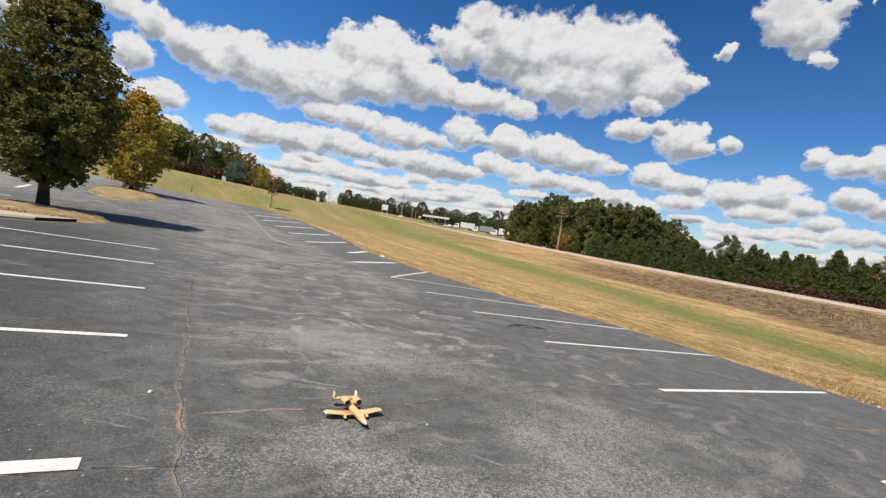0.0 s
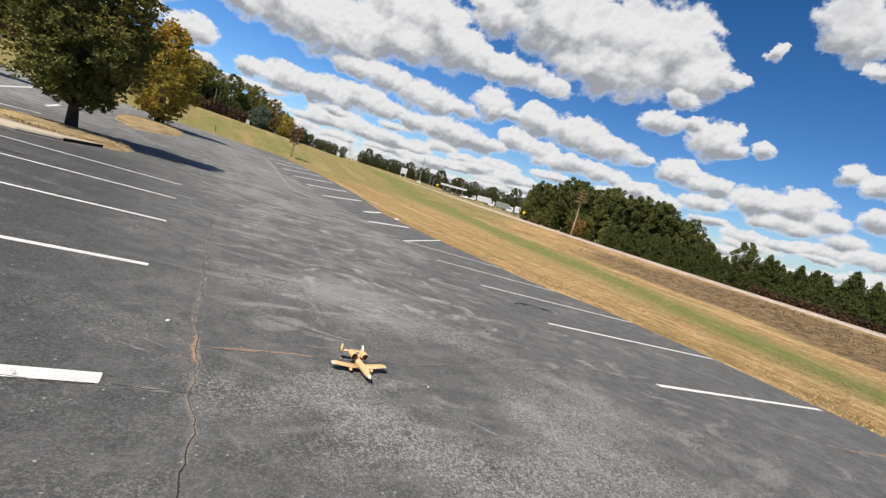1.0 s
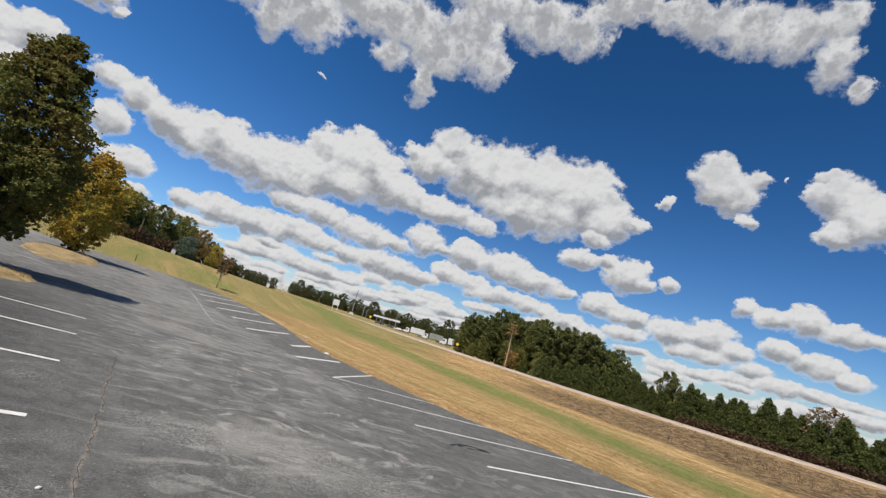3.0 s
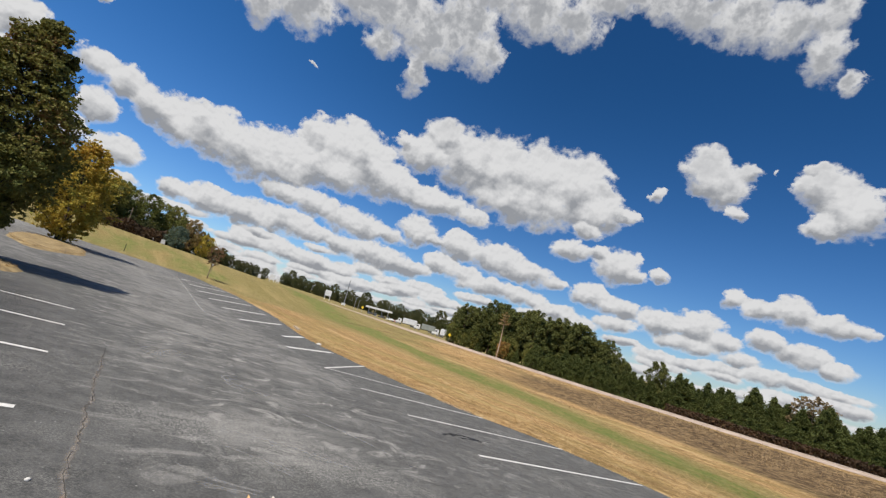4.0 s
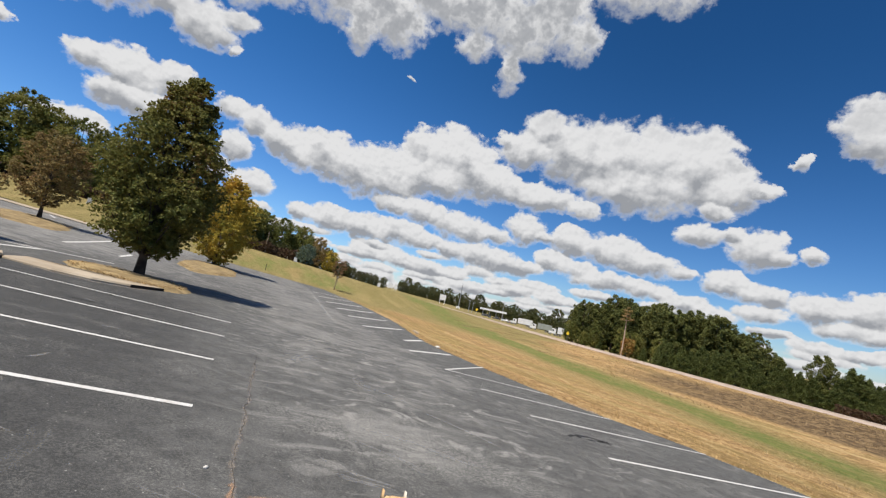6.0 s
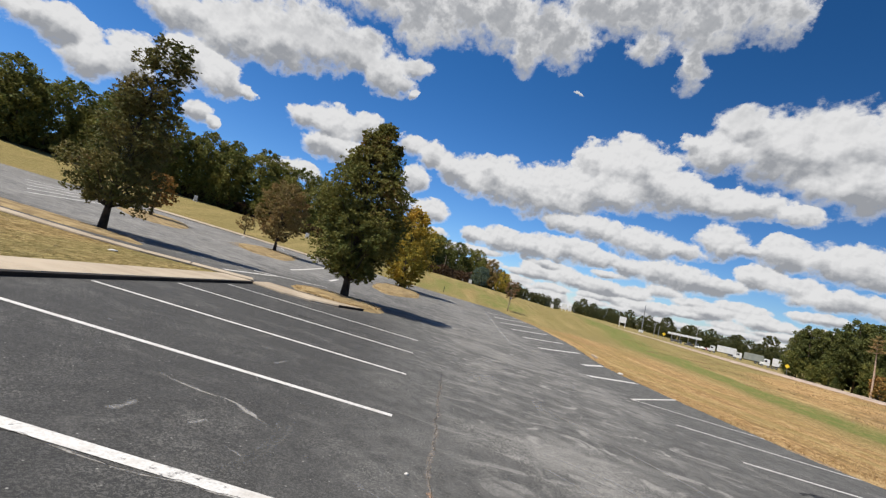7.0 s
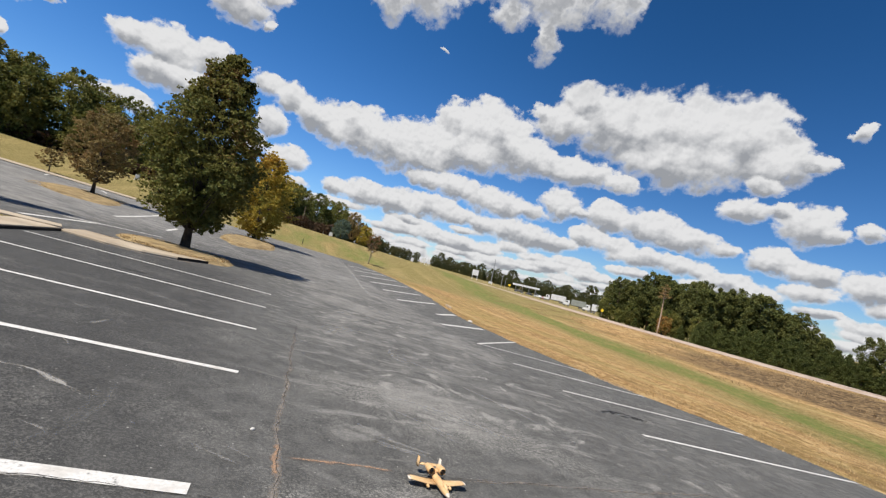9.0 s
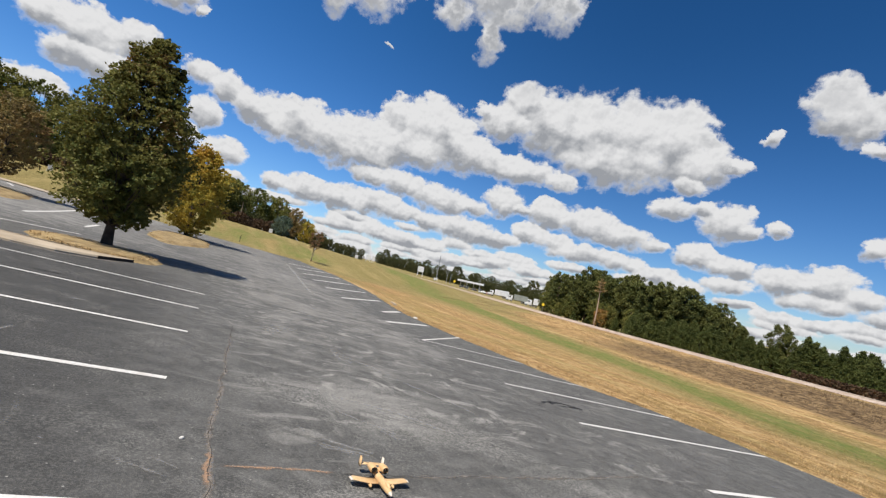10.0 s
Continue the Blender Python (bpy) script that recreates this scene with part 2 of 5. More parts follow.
cover = math_node(wn, "DIVIDE", density, math_node(wn, "MULTIPLY_ADD", high, 0.3, ramp_range(wn, up_in, -0.7, 0.4, 0.80, 0.42)), clamp=True)
cover = ramp_range(wn, cover, 0.0, 1.0)
relief_light = math_node(wn, "MULTIPLY", math_node(wn, "SUBTRACT", puffs, puffs_up), math_node(wn, "MULTIPLY_ADD", high, -0.5, 1.2))
soft_billow = noise_of(wn, grain_vec, 4.0, 3.0, 0.5)
shade = math_node(wn, "ADD", up_in, math_node(wn, "MULTIPLY", math_node(wn, "SUBTRACT", soft_billow, 0.5), 1.5))
core = ramp_range(wn, density, 0.15, 0.75)
side_grey = math_node(wn, "MULTIPLY", ramp_range(wn, shade, 0.26, -0.72), core)
base_grey = ramp_range(wn, math_node(wn, "ADD", density, math_node(wn, "MULTIPLY", math_node(wn, "SUBTRACT", soft_billow, 0.5), 2.0)), 0.30, 1.3, 0.0, 0.85)
grey = math_node(wn, "MAXIMUM", math_node(wn, "MULTIPLY", side_grey, math_node(wn, "MULTIPLY_ADD", high, -0.5, 1.2)), math_node(wn, "MULTIPLY", base_grey, high))
lit = math_node(wn, "ADD", math_node(wn, "SUBTRACT", 1.0, grey), relief_light, clamp=True)
cloud_colour = mix_colour(wn, lit, (3.55, 3.7, 4.0), (8.4, 8.4, 8.45))
air = node(wn, "ShaderNodeTexSky")
air.sky_type, air.sun_disc, air.sun_elevation, air.sun_rotation = "NISHITA", False, radians(SUN_EL), radians(SUN_AZ)
air.air_density, air.dust_density, air.ozone_density = 0.9, 0.2, 5.0
deep = node(wn, "ShaderNodeHueSaturation", {"Saturation": 1.2, "Value": 1.0, "Color": air.outputs[0]}).outputs[0]
height_tint = mix_colour(wn, ramp_range(wn, el_deg, 2.0, 34.0), (0.87, 0.98, 1.15), (0.49, 0.79, 0.94))
# brighter towards the sun's side
height_tint = node(wn, "ShaderNodeVectorMath", {0: height_tint, "Scale": ramp_range(wn, az_deg, 48.0, -6.0, 1.0, 1.42)}, operation="SCALE").outputs[0]
deep = mix_colour(wn, 1.0, deep, height_tint, "MULTIPLY")
sky_colour = mix_colour(wn, cover, deep, cloud_colour)
back = node(wn, "ShaderNodeBackground", {"Color": sky_colour, "Strength": 0.067})
node(wn, "ShaderNodeOutputWorld", {"Surface": back.outputs[0]})
sun = new("sun", bpy.data.lights.new("sun", "SUN"))
sun.data.energy, sun.data.angle, sun.data.color = 5.0, radians(0.53), (1.0, 0.93, 0.82)
SUN_WAY = Vector((math.sin(radians(SUN_AZ)) * math.cos(radians(SUN_EL)), math.cos(radians(SUN_AZ)) * math.cos(radians(SUN_EL)), math.sin(radians(SUN_EL))))
sun.matrix_world = look(SUN_WAY * 60, (0, 0, 0))

# ---------------------------------------------------------------- materials


def grass_material():
    m, nt, bsdf, obj = start_material("dry_grass")
    green = node(nt, "ShaderNodeAttribute", attribute_name="green").outputs["Fac"]
    brown = node(nt, "ShaderNodeAttribute", attribute_name="brown").outputs["Fac"]
    olive = node(nt, "ShaderNodeAttribute", attribute_name="olive").outputs["Fac"]
    pale = node(nt, "ShaderNodeAttribute", attribute_name="pale").outputs["Fac"]
    blades = noise_of(nt, scaled(nt, obj, (1.0, 0.45, 1.0)), 8.0, 8.0, 0.76)
    tufts = noise_of(nt, scaled(nt, obj, (1.0, 0.55, 1.0)), 1.3, 8.0, 0.72)
    patch = noise_of(nt, scaled(nt, obj, (1.0, 0.35, 1.0)), 0.22, 4.0, 0.6)
    straw = mix_colour(nt, ramp_range(nt, blades, 0.41, 0.60), (0.175, 0.094, 0.034), (0.532, 0.357, 0.165))
    straw = mix_colour(nt, ramp_range(nt, tufts, 0.50, 0.62, 0.0, 0.8), straw, (0.175, 0.107, 0.045))
    straw = mix_colour(nt, ramp_range(nt, tufts, 0.46, 0.36, 0.0, 0.6), straw, (0.558, 0.416, 0.221))
    straw = mix_colour(nt, ramp_range(nt, patch, 0.48, 0.66, 0.0, 0.5), straw, (0.234, 0.194, 0.065))
    lanes = noise_of(nt, scaled(nt, obj, (1.0, 0.05, 0.0)), 0.55, 5.0, 0.6, 0.0)
    straw = mix_colour(nt, ramp_range(nt, lanes, 0.50, 0.66, 0.0, 0.5), straw, (0.194, 0.130, 0.055))
    straw = mix_colour(nt, ramp_range(nt, lanes, 0.46, 0.34, 0.0, 0.4), straw, (0.519, 0.377, 0.194))
    grassy = mix_colour(nt, ramp_range(nt, blades, 0.3, 0.7), (0.066, 0.092, 0.019), (0.189, 0.207, 0.060))
    oliv = mix_colour(nt, ramp_range(nt, blades, 0.40, 0.62), (0.110, 0.088, 0.029), (0.337, 0.273, 0.114))
    oliv = mix_colour(nt, ramp_range(nt, lanes, 0.50, 0.60, 0.0, 0.22), oliv, (0.156, 0.123, 0.045))
    oliv = mix_colour(nt, ramp_range(nt, lanes, 0.46, 0.38, 0.0, 0.18), oliv, (0.390, 0.298, 0.136))
    weeds = mix_colour(nt, ramp_range(nt, noise_of(nt, obj, 1.6, 8.0, 0.72, 0.8), 0.40, 0.62), (0.058, 0.037, 0.020), (0.238, 0.163, 0.084))
    gravel = mix_colour(nt, blades, (0.273, 0.215, 0.162), (0.402, 0.337, 0.280))

    def zone(fac, soft):
        return ramp_range(nt, math_node(nt, "ADD", fac, math_node(nt, "MULTIPLY", math_node(nt, "SUBTRACT", patch, 0.5), soft)), 0.25, 0.75)

    col = mix_colour(nt, zone(olive, 0.9), straw, oliv)
    col = mix_colour(nt, zone(brown, 1.1), col, weeds)
    col = mix_colour(nt, math_node(nt, "MULTIPLY", zone(green, 1.8), ramp_range(nt, tufts, 0.40, 0.56, 0.25, 0.95)), col, grassy)
    col = mix_colour(nt, zone(pale, 0.15), col, gravel)
    nt.links.new(col, bsdf.inputs["Base Color"])
    bsdf.inputs["Roughness"].default_value = 0.95
    bsdf.inputs["Specular IOR Level"].default_value = 0.1
    bump(nt, bsdf, math_node(nt, "ADD", blades, tufts), 0.9, 0.09)
    return m


def asphalt_material():
    m, nt, bsdf, obj = start_material("worn_asphalt")

    def turned(angle, sx, sy):
        return node(nt, "ShaderNodeMapping", {"Vector": obj, "Rotation": (0, 0, radians(angle)), "Scale": (sx, sy, 1.0)}).outputs[0]

    stones = node(nt, "ShaderNodeTexVoronoi", {"Vector": obj, "Scale": 110.0})
    grit = noise_of(nt, obj, 60.0, 5.0, 0.7)
    mottle = noise_of(nt, obj, 4.0, 6.0, 0.6)
    wide = noise_of(nt, obj, 0.16, 4.0, 0.55)
    aisle = node(nt, "ShaderNodeAttribute", attribute_name="aisle").outputs["Fac"]
    rubbed = node(nt, "ShaderNodeAttribute", attribute_name="rubbed").outputs["Fac"]
    dark = mix_colour(nt, ramp_range(nt, mottle, 0.34, 0.66), (0.055, 0.0545, 0.052), (0.090, 0.0885, 0.084))
    dark = mix_colour(nt, ramp_range(nt, aisle, 0.0, -0.8, 0.0, 0.7), dark, (0.026, 0.026, 0.0255))
    # broad grey dust, drifted aslant over the aisle; far off it also holds painted sheen
    swirl = noise_of(nt, turned(-32, 0.9, 1.2), 0.95, 6.0, 0.6, 0.9)
    level = math_node(nt, "ADD", math_node(nt, "MULTIPLY_ADD", swirl, 1.0, math_node(nt, "MULTIPLY", wide, 0.5)), math_node(nt, "MULTIPLY_ADD", aisle, 0.25, math_node(nt, "MULTIPLY", rubbed, 0.26)))
    dust = ramp_range(nt, level, 0.86, 1.32, 0.0, 0.58)
    # pale streaks left by turning wheels
    streak = noise_of(nt, turned(-38, 0.8, 1.3), 1.15, 7.0, 0.64, 1.7)
    streak = math_node(nt, "MULTIPLY", ramp_range(nt, streak, 0.53, 0.68, 0.0, 0.85), ramp_range(nt, math_node(nt, "ADD", aisle, wide), 0.25, 1.4, 0.12, 1.0))
    dust = math_node(nt, "MAXIMUM", dust, streak)
    dust = math_node(nt, "MULTIPLY", dust, ramp_range(nt, noise_of(nt, obj, 45.0, 5.0, 0.75), 0.34, 0.66, 0.65, 1.2))
    col = mix_colour(nt, dust, dark, (0.302, 0.290, 0.268))
    # bare stones where the binder has worn off
    fleck = math_node(nt, "ADD", noise_of(nt, obj, 34.0, 6.0, 0.8), math_node(nt, "MULTIPLY", node(nt, "ShaderNodeSeparateColor", {0: stones.outputs["Color"]}).outputs[0], 0.22))
    bare = math_node(nt, "ADD", noise_of(nt, obj, 0.9, 7.0, 0.7), math_node(nt, "MULTIPLY_ADD", dust, 0.25, math_node(nt, "MULTIPLY", rubbed, 0.34)))
    bare = math_node(nt, "MULTIPLY", ramp_range(nt, bare, 0.46, 0.80, 0.24, 1.0), ramp_range(nt, aisle, -0.9, 0.0, 0.8, 1.0))
    col = mix_colour(nt, math_node(nt, "MULTIPLY", ramp_range(nt, fleck, 0.57, 0.72), math_node(nt, "MULTIPLY", bare, 0.65)), col, (0.360, 0.347, 0.315))
    pebble = node(nt, "ShaderNodeTexVoronoi", {"Vector": obj, "Scale": 15.0})
    loose = math_node(nt, "MULTIPLY", ramp_range(nt, pebble.outputs["Distance"], 0.15, 0.07), ramp_range(nt, node(nt, "ShaderNodeSeparateColor", {0: pebble.outputs["Color"]}).outputs[1], 0.66, 0.8, 0.0, 0.8))
    col = mix_colour(nt, loose, col, (0.342, 0.333, 0.306))
    col = mix_colour(nt, ramp_range(nt, grit, 0.30, 0.44, 0.55, 0.0), col, (0.013, 0.013, 0.013))
    nt.links.new(col, bsdf.inputs["Base Color"])
    bsdf.inputs["Roughness"].default_value = 0.85
    bsdf.inputs["Specular IOR Level"].default_value = 0.25
    bump(nt, bsdf, math_node(nt, "ADD", grit, math_node(nt, "MULTIPLY", stones.outputs["Distance"], 0.5)), 0.5, 0.012)
    return m


def paint_material():
    m, nt, bsdf, obj = start_material("worn_line_paint")
    wear = noise_of(nt, obj, 16.0, 7.0, 0.72)
    big = noise_of(nt, obj, 0.9, 4.0, 0.6)
    gone = ramp_range(nt, math_node(nt, "ADD", wear, math_node(nt, "MULTIPLY", big, 0.45)), 0.80, 0.94)
    col = mix_colour(nt, ramp_range(nt, noise_of(nt, obj, 40.0, 4.0, 0.7), 0.3, 0.7), (0.47, 0.455, 0.425), (0.66, 0.645, 0.615))
    col = mix_colour(nt, ramp_range(nt, noise_of(nt, obj, 5.0, 6.0, 0.7), 0.48, 0.68, 0.0, 0.45), col, (0.36, 0.32, 0.27))
    col = mix_colour(nt, gone, col, (0.085, 0.083, 0.08))
    nt.links.new(col, bsdf.inputs["Base Color"])
    bsdf.inputs["Roughness"].default_value = 0.75
    bump(nt, bsdf, wear, 0.3, 0.004)
    return m


def mark_material(name, colour, low, high, scale, most=1.0):
    """Thin scuffs and dust: broken cover with the ground showing through."""
    m, nt, bsdf, obj = start_material(name)
    n = math_node(nt, "ADD", math_node(nt, "MULTIPLY", noise_of(nt, obj, scale, 6.0, 0.7), 0.6), math_node(nt, "MULTIPLY", noise_of(nt, obj, scale * 0.12, 3.0, 0.5), 0.4))
    edge = node(nt, "ShaderNodeAttribute", attribute_name="fade").outputs["Fac"]
    alpha = ramp_range(nt, math_node(nt, "ADD", n, math_node(nt, "MULTIPLY_ADD", edge, 0.30, -0.22)), low, high)
    alpha = math_node(nt, "MULTIPLY", alpha, ramp_range(nt, edge, 0.0, 0.5, 0.0, most))
    bsdf.inputs["Base Color"].default_value = (*colour, 1)
    bsdf.inputs["Roughness"].default_value = 0.9
    nt.links.new(alpha, bsdf.inputs["Alpha"])
    return m


def leaf_material(name, colours, amounts=(0.5, 0.62), scale=0.45):
    """Leaves: three tones, by branch and by leaf, with light coming through."""
    m, nt, bsdf, obj = start_material(name)
    island = node(nt, "ShaderNodeNewGeometry").outputs["Random Per Island"]
    own = node(nt, "ShaderNodeObjectInfo").outputs["Random"]
    place = node(nt, "ShaderNodeVectorMath", {0: obj, 1: scaled(nt, node(nt, "ShaderNodeCombineXYZ", {0: own, 1: own, 2: own}).outputs[0], (37, 19, 53))}, operation="ADD").outputs[0]
    n = noise_of(nt, place, scale, 3.0, 0.6)
    v = math_node(nt, "ADD", n, math_node(nt, "MULTIPLY", math_node(nt, "SUBTRACT", island, 0.5), 0.22))
    col = mix_colour(nt, ramp_range(nt, v, amounts[0] - 0.12, amounts[0]), colours[0], colours[1])
    col = mix_colour(nt, ramp_range(nt, v, amounts[1], amounts[1] + 0.1), col, colours[2])
    col = mix_colour(nt, ramp_range(nt, island, 0.0, 1.0, 0.0, 0.6, False), col, (0.02, 0.022, 0.008))
    col = mix_colour(nt, math_node(nt, "MULTIPLY", own, 0.3), col, colours[1])
    nt.links.new(col, bsdf.inputs["Base Color"])
    bsdf.inputs["Roughness"].default_value = 0.6
    bsdf.inputs["Specular IOR Level"].default_value = 0.14
    glow = node(nt, "ShaderNodeBsdfTranslucent", {"Color": col})
    both = node(nt, "ShaderNodeMixShader", {0: 0.30, 1: bsdf.outputs[0], 2: glow.outputs[0]})
    nt.links.new(both.outputs[0], nt.nodes["Material Output"].inputs[0])
    return m


GRASS, ASPHALT, PAINT = grass_material(), asphalt_material(), paint_material()
CONCRETE = surface("pale_concrete", (0.310, 0.248, 0.174), (0.428, 0.355, 0.262), 0.8, 0.85, fine=30, relief=0.3, dirt=(0.184, 0.148, 0.111))
# near-black kerb colour: the shade on faces turned from the sun, painted in
KERB_SHADE = surface("kerb_painted_shade", (0.013, 0.010, 0.008), (0.041, 0.032, 0.024), 1.5, 0.9, fine=40, relief=0.4)
MULCH = surface("straw_mulch", (0.148, 0.100, 0.044), (0.347, 0.255, 0.122), 1.4, 0.95, fine=14, relief=0.9, depth=0.05)
BARK = surface("bark", (0.026, 0.021, 0.016), (0.074, 0.060, 0.048), 3.0, 0.95, fine=22, relief=0.9, depth=0.03)
PINE_BARK = surface("pine_bark", (0.074, 0.046, 0.031), (0.177, 0.125, 0.092), 2.0, 0.95, fine=12, relief=0.8, depth=0.03)
ROAD = surface("road", (0.332, 0.266, 0.211), (0.428, 0.350, 0.284), 0.3, 0.95, fine=20, relief=0.2, spec=0.03)
SHOULDER = surface("gravel_shoulder", (0.339, 0.258, 0.199), (0.487, 0.392, 0.318), 0.6, 0.95, fine=9, relief=0.6, depth=0.05, spec=0.03)
WHITE = surface("white_panel", (0.541, 0.541, 0.533), (0.656, 0.656, 0.648), 0.8, 0.5, fine=12, relief=0.03)
GREYGREEN = surface("grey_green_panel", (0.197, 0.213, 0.189), (0.271, 0.287, 0.254), 0.8, 0.6, fine=12, relief=0.05)
RED = surface("red_paint", (0.312, 0.025, 0.021), (0.410, 0.041, 0.033), 1.5, 0.45, fine=20, relief=0.02)
YELLOW = surface("yellow_sign", (0.615, 0.426, 0.016), (0.697, 0.508, 0.033), 2.0, 0.45, fine=20, relief=0.02)
DARK = surface("dark_metal", (0.015, 0.015, 0.016), (0.037, 0.037, 0.039), 2.0, 0.55, fine=30, relief=0.05)
STEEL = surface("galvanised_steel", (0.246, 0.246, 0.246), (0.369, 0.369, 0.369), 2.0, 0.45, 0.7, fine=20, relief=0.05)
WOODPOLE = surface("weathered_wood", (0.164, 0.123, 0.082), (0.295, 0.230, 0.164), 2.0, 0.9, fine=14, relief=0.5)
GLASS = surface("dark_glass", (0.012, 0.015, 0.016), (0.025, 0.028, 0.031), 1.0, 0.08, fine=4, relief=0.0, spec=0.6)
RUBBER = surface("tyre_rubber", (0.010, 0.010, 0.010), (0.025, 0.025, 0.025), 4.0, 0.85, fine=40, relief=0.2)
FOAM = surface("tan_foam", (0.492, 0.299, 0.131), (0.631, 0.435, 0.234), 9.0, 0.6, fine=220, relief=0.12, dirt=(0.312, 0.156, 0.049), depth=0.002)
FOAM_PALE = surface("pale_foam", (0.541, 0.467, 0.377), (0.656, 0.590, 0.492), 12.0, 0.6, fine=220, relief=0.12, depth=0.002)
STONE = surface("white_stone", (0.451, 0.435, 0.394), (0.640, 0.615, 0.574), 6.0, 0.85, fine=60, relief=0.4)
CRACK = surface("crack_shadow", (0.012, 0.011, 0.010), (0.040, 0.036, 0.031), 8.0, 0.95, fine=60, relief=0.2)
SILT = mark_material("sandy_silt", (0.235, 0.205, 0.175), 0.34, 0.64, 70.0, 0.7)
PALE_SILT = mark_material("pale_silt", (0.33, 0.315, 0.29), 0.32, 0.62, 60.0, 0.8)
CLAY = mark_material("orange_clay", (0.36, 0.225, 0.14), 0.34, 0.66, 70.0, 0.8)
SCUFF = mark_material("pale_scuff", (0.30, 0.29, 0.275), 0.32, 0.70, 26.0, 0.6)
SMEAR = mark_material("faint_smear", (0.31, 0.30, 0.285), 0.32, 0.74, 12.0, 0.55)
TAR = mark_material("dark_rubber_mark", (0.010, 0.010, 0.011), 0.30, 0.48, 9.0)
FAINT = mark_material("faint_tyre_mark", (0.22, 0.215, 0.205), 0.30, 0.74, 12.0, 0.24)
FADED = mark_material("faded_paint", (0.40, 0.385, 0.36), 0.36, 0.66, 20.0, 0.7)
LEAF_PEAR = leaf_material("pear_leaves", ((0.100, 0.132, 0.038), (0.215, 0.205, 0.055), (0.34, 0.15, 0.07)), (0.50, 0.64))
LEAF_PEAR_DARK = leaf_material("dark_pear_leaves", ((0.130, 0.142, 0.045), (0.235, 0.200, 0.068), (0.30, 0.170, 0.085)), (0.51, 0.63))
LEAF_GOLD = leaf_material("golden_leaves", ((0.29, 0.29, 0.055), (0.58, 0.43, 0.07), (0.64, 0.34, 0.055)), (0.48, 0.60), 0.22)
LEAF_RUST = leaf_material("rust_leaves", ((0.286, 0.239, 0.090), (0.377, 0.263, 0.107), (0.451, 0.251, 0.125)), (0.48, 0.60))
LEAF_ORANGE = leaf_material("orange_leaves", ((0.285, 0.209, 0.067), (0.418, 0.237, 0.067), (0.437, 0.190, 0.057)), (0.48, 0.60))
LEAF_WOOD = leaf_material("woodland_leaves", ((0.110, 0.140, 0.038), (0.250, 0.240, 0.064), (0.420, 0.280, 0.080)), (0.52, 0.66), 0.16)
LEAF_FAR = leaf_material("far_woodland_leaves", ((0.075, 0.090, 0.036), (0.135, 0.135, 0.048), (0.23, 0.16, 0.065)), (0.52, 0.66), 0.16)
LEAF_PINE = leaf_material("pine_needles", ((0.108, 0.128, 0.039), (0.177, 0.184, 0.055), (0.243, 0.204, 0.080)), (0.53, 0.68), 0.2)
LEAF_YOUNG = leaf_material("young_pine_needles", ((0.086, 0.107, 0.029), (0.126, 0.148, 0.043), (0.161, 0.154, 0.054)), (0.53, 0.68), 0.2)
# for the roadside brush, and the leaf mass that stands for woodland shade
LEAF_BRUSH = leaf_material("dark_brush", ((0.044, 0.028, 0.018), (0.090, 0.051, 0.030), (0.142, 0.079, 0.039)), (0.5, 0.62), 0.3)

# ---------------------------------------------------------------- the lie of the land
SLOPE_X, SLOPE_Y = -0.0787, -0.0175
ROAD_X = 58.0


def smooth(v, lo, hi):
    v = min(max((v - lo) / (hi - lo), 0.0), 1.0)
    return v * v * (3 - 2 * v)


def hill(d):
    """Height over the sloping plane of the lot, by the distance from the middle of the aisle."""
    if d < 85:
        return 0.9 * smooth(d, 27, 72) + 0.3 * smooth(d, 66, 90)
    top = 1.67 + 125 * 0.0335
    if d < 125:
        u = (d - 85) / 40
        return 1.18 + (top - 1.18) * (0.35 * u + 0.65 * smooth(u, 0, 1))
    return top + (min(d, 300) - 125) * 0.036


def land(x, y):
    d = math.hypot(x, y)
    k = min(1.0, 300 / max(d, 1))
    tilt = (SLOPE_X * x + SLOPE_Y * y) * k
    if x <= 13.6 or y < -120:
        return hill(d) + tilt
    edge = hill(math.hypot(13.6, y))
    if x < ROAD_X:
        u = (x - 13.6) / (ROAD_X - 13.6)
        road = 1.67 + min(math.hypot(ROAD_X, y), 300) * math.tan(radians(1.62))
        w = u ** 2.3
        return edge * (1 - w) + road * w + tilt
    side = 1 - 0.9 * smooth(math.degrees(math.atan2(x, y)), 37, 42)
    up = 1.62 + 0.10 * min((x - ROAD_X) / 12, 1.0) + 0.24 * side * smooth(x, ROAD_X + 13, ROAD_X + 40)
    return 1.67 + min(d, 300) * math.tan(radians(up)) + tilt


def lot_edge(y):
    """x of the ragged right edge of the asphalt."""
    x = 13.45
    if y > 9.5:
        x -= 1.75 * smooth(y, 10, 14) + 0.55 * smooth(y, 14, 23)
        x += 2.1 * smooth(y, 25, 45) - 1.2 * smooth(y, 60, 84)
    return x + 0.22 * noise.noise((y * 0.55, 3.1, 0)) + 0.10 * noise.noise((y * 2.3, 1.7, 0))


def part(name, bm, material, parent=None, label="", smooth_faces=False):
    """Link a bmesh as one mesh object, under parent if there is one."""
    me = bpy.data.meshes.new(name)
    bm.to_mesh(me)
    bm.free()
    return linked(name, me, material, parent, label, smooth_faces)


def linked(name, me, material, parent=None, label="", smooth_faces=False):
    me.materials.append(material)
    if smooth_faces:
        me.polygons.foreach_set("use_smooth", [True] * len(me.polygons))
    ob = new(name, me)
    if parent:
        ob.parent = parent
    if label:
        ob["label"] = label
    return ob


def thing(name, m, label, category, group="", kind=""):
    ob = new(name)
    ob.matrix_world = m
    return tagged(ob, label, category, group, kind)


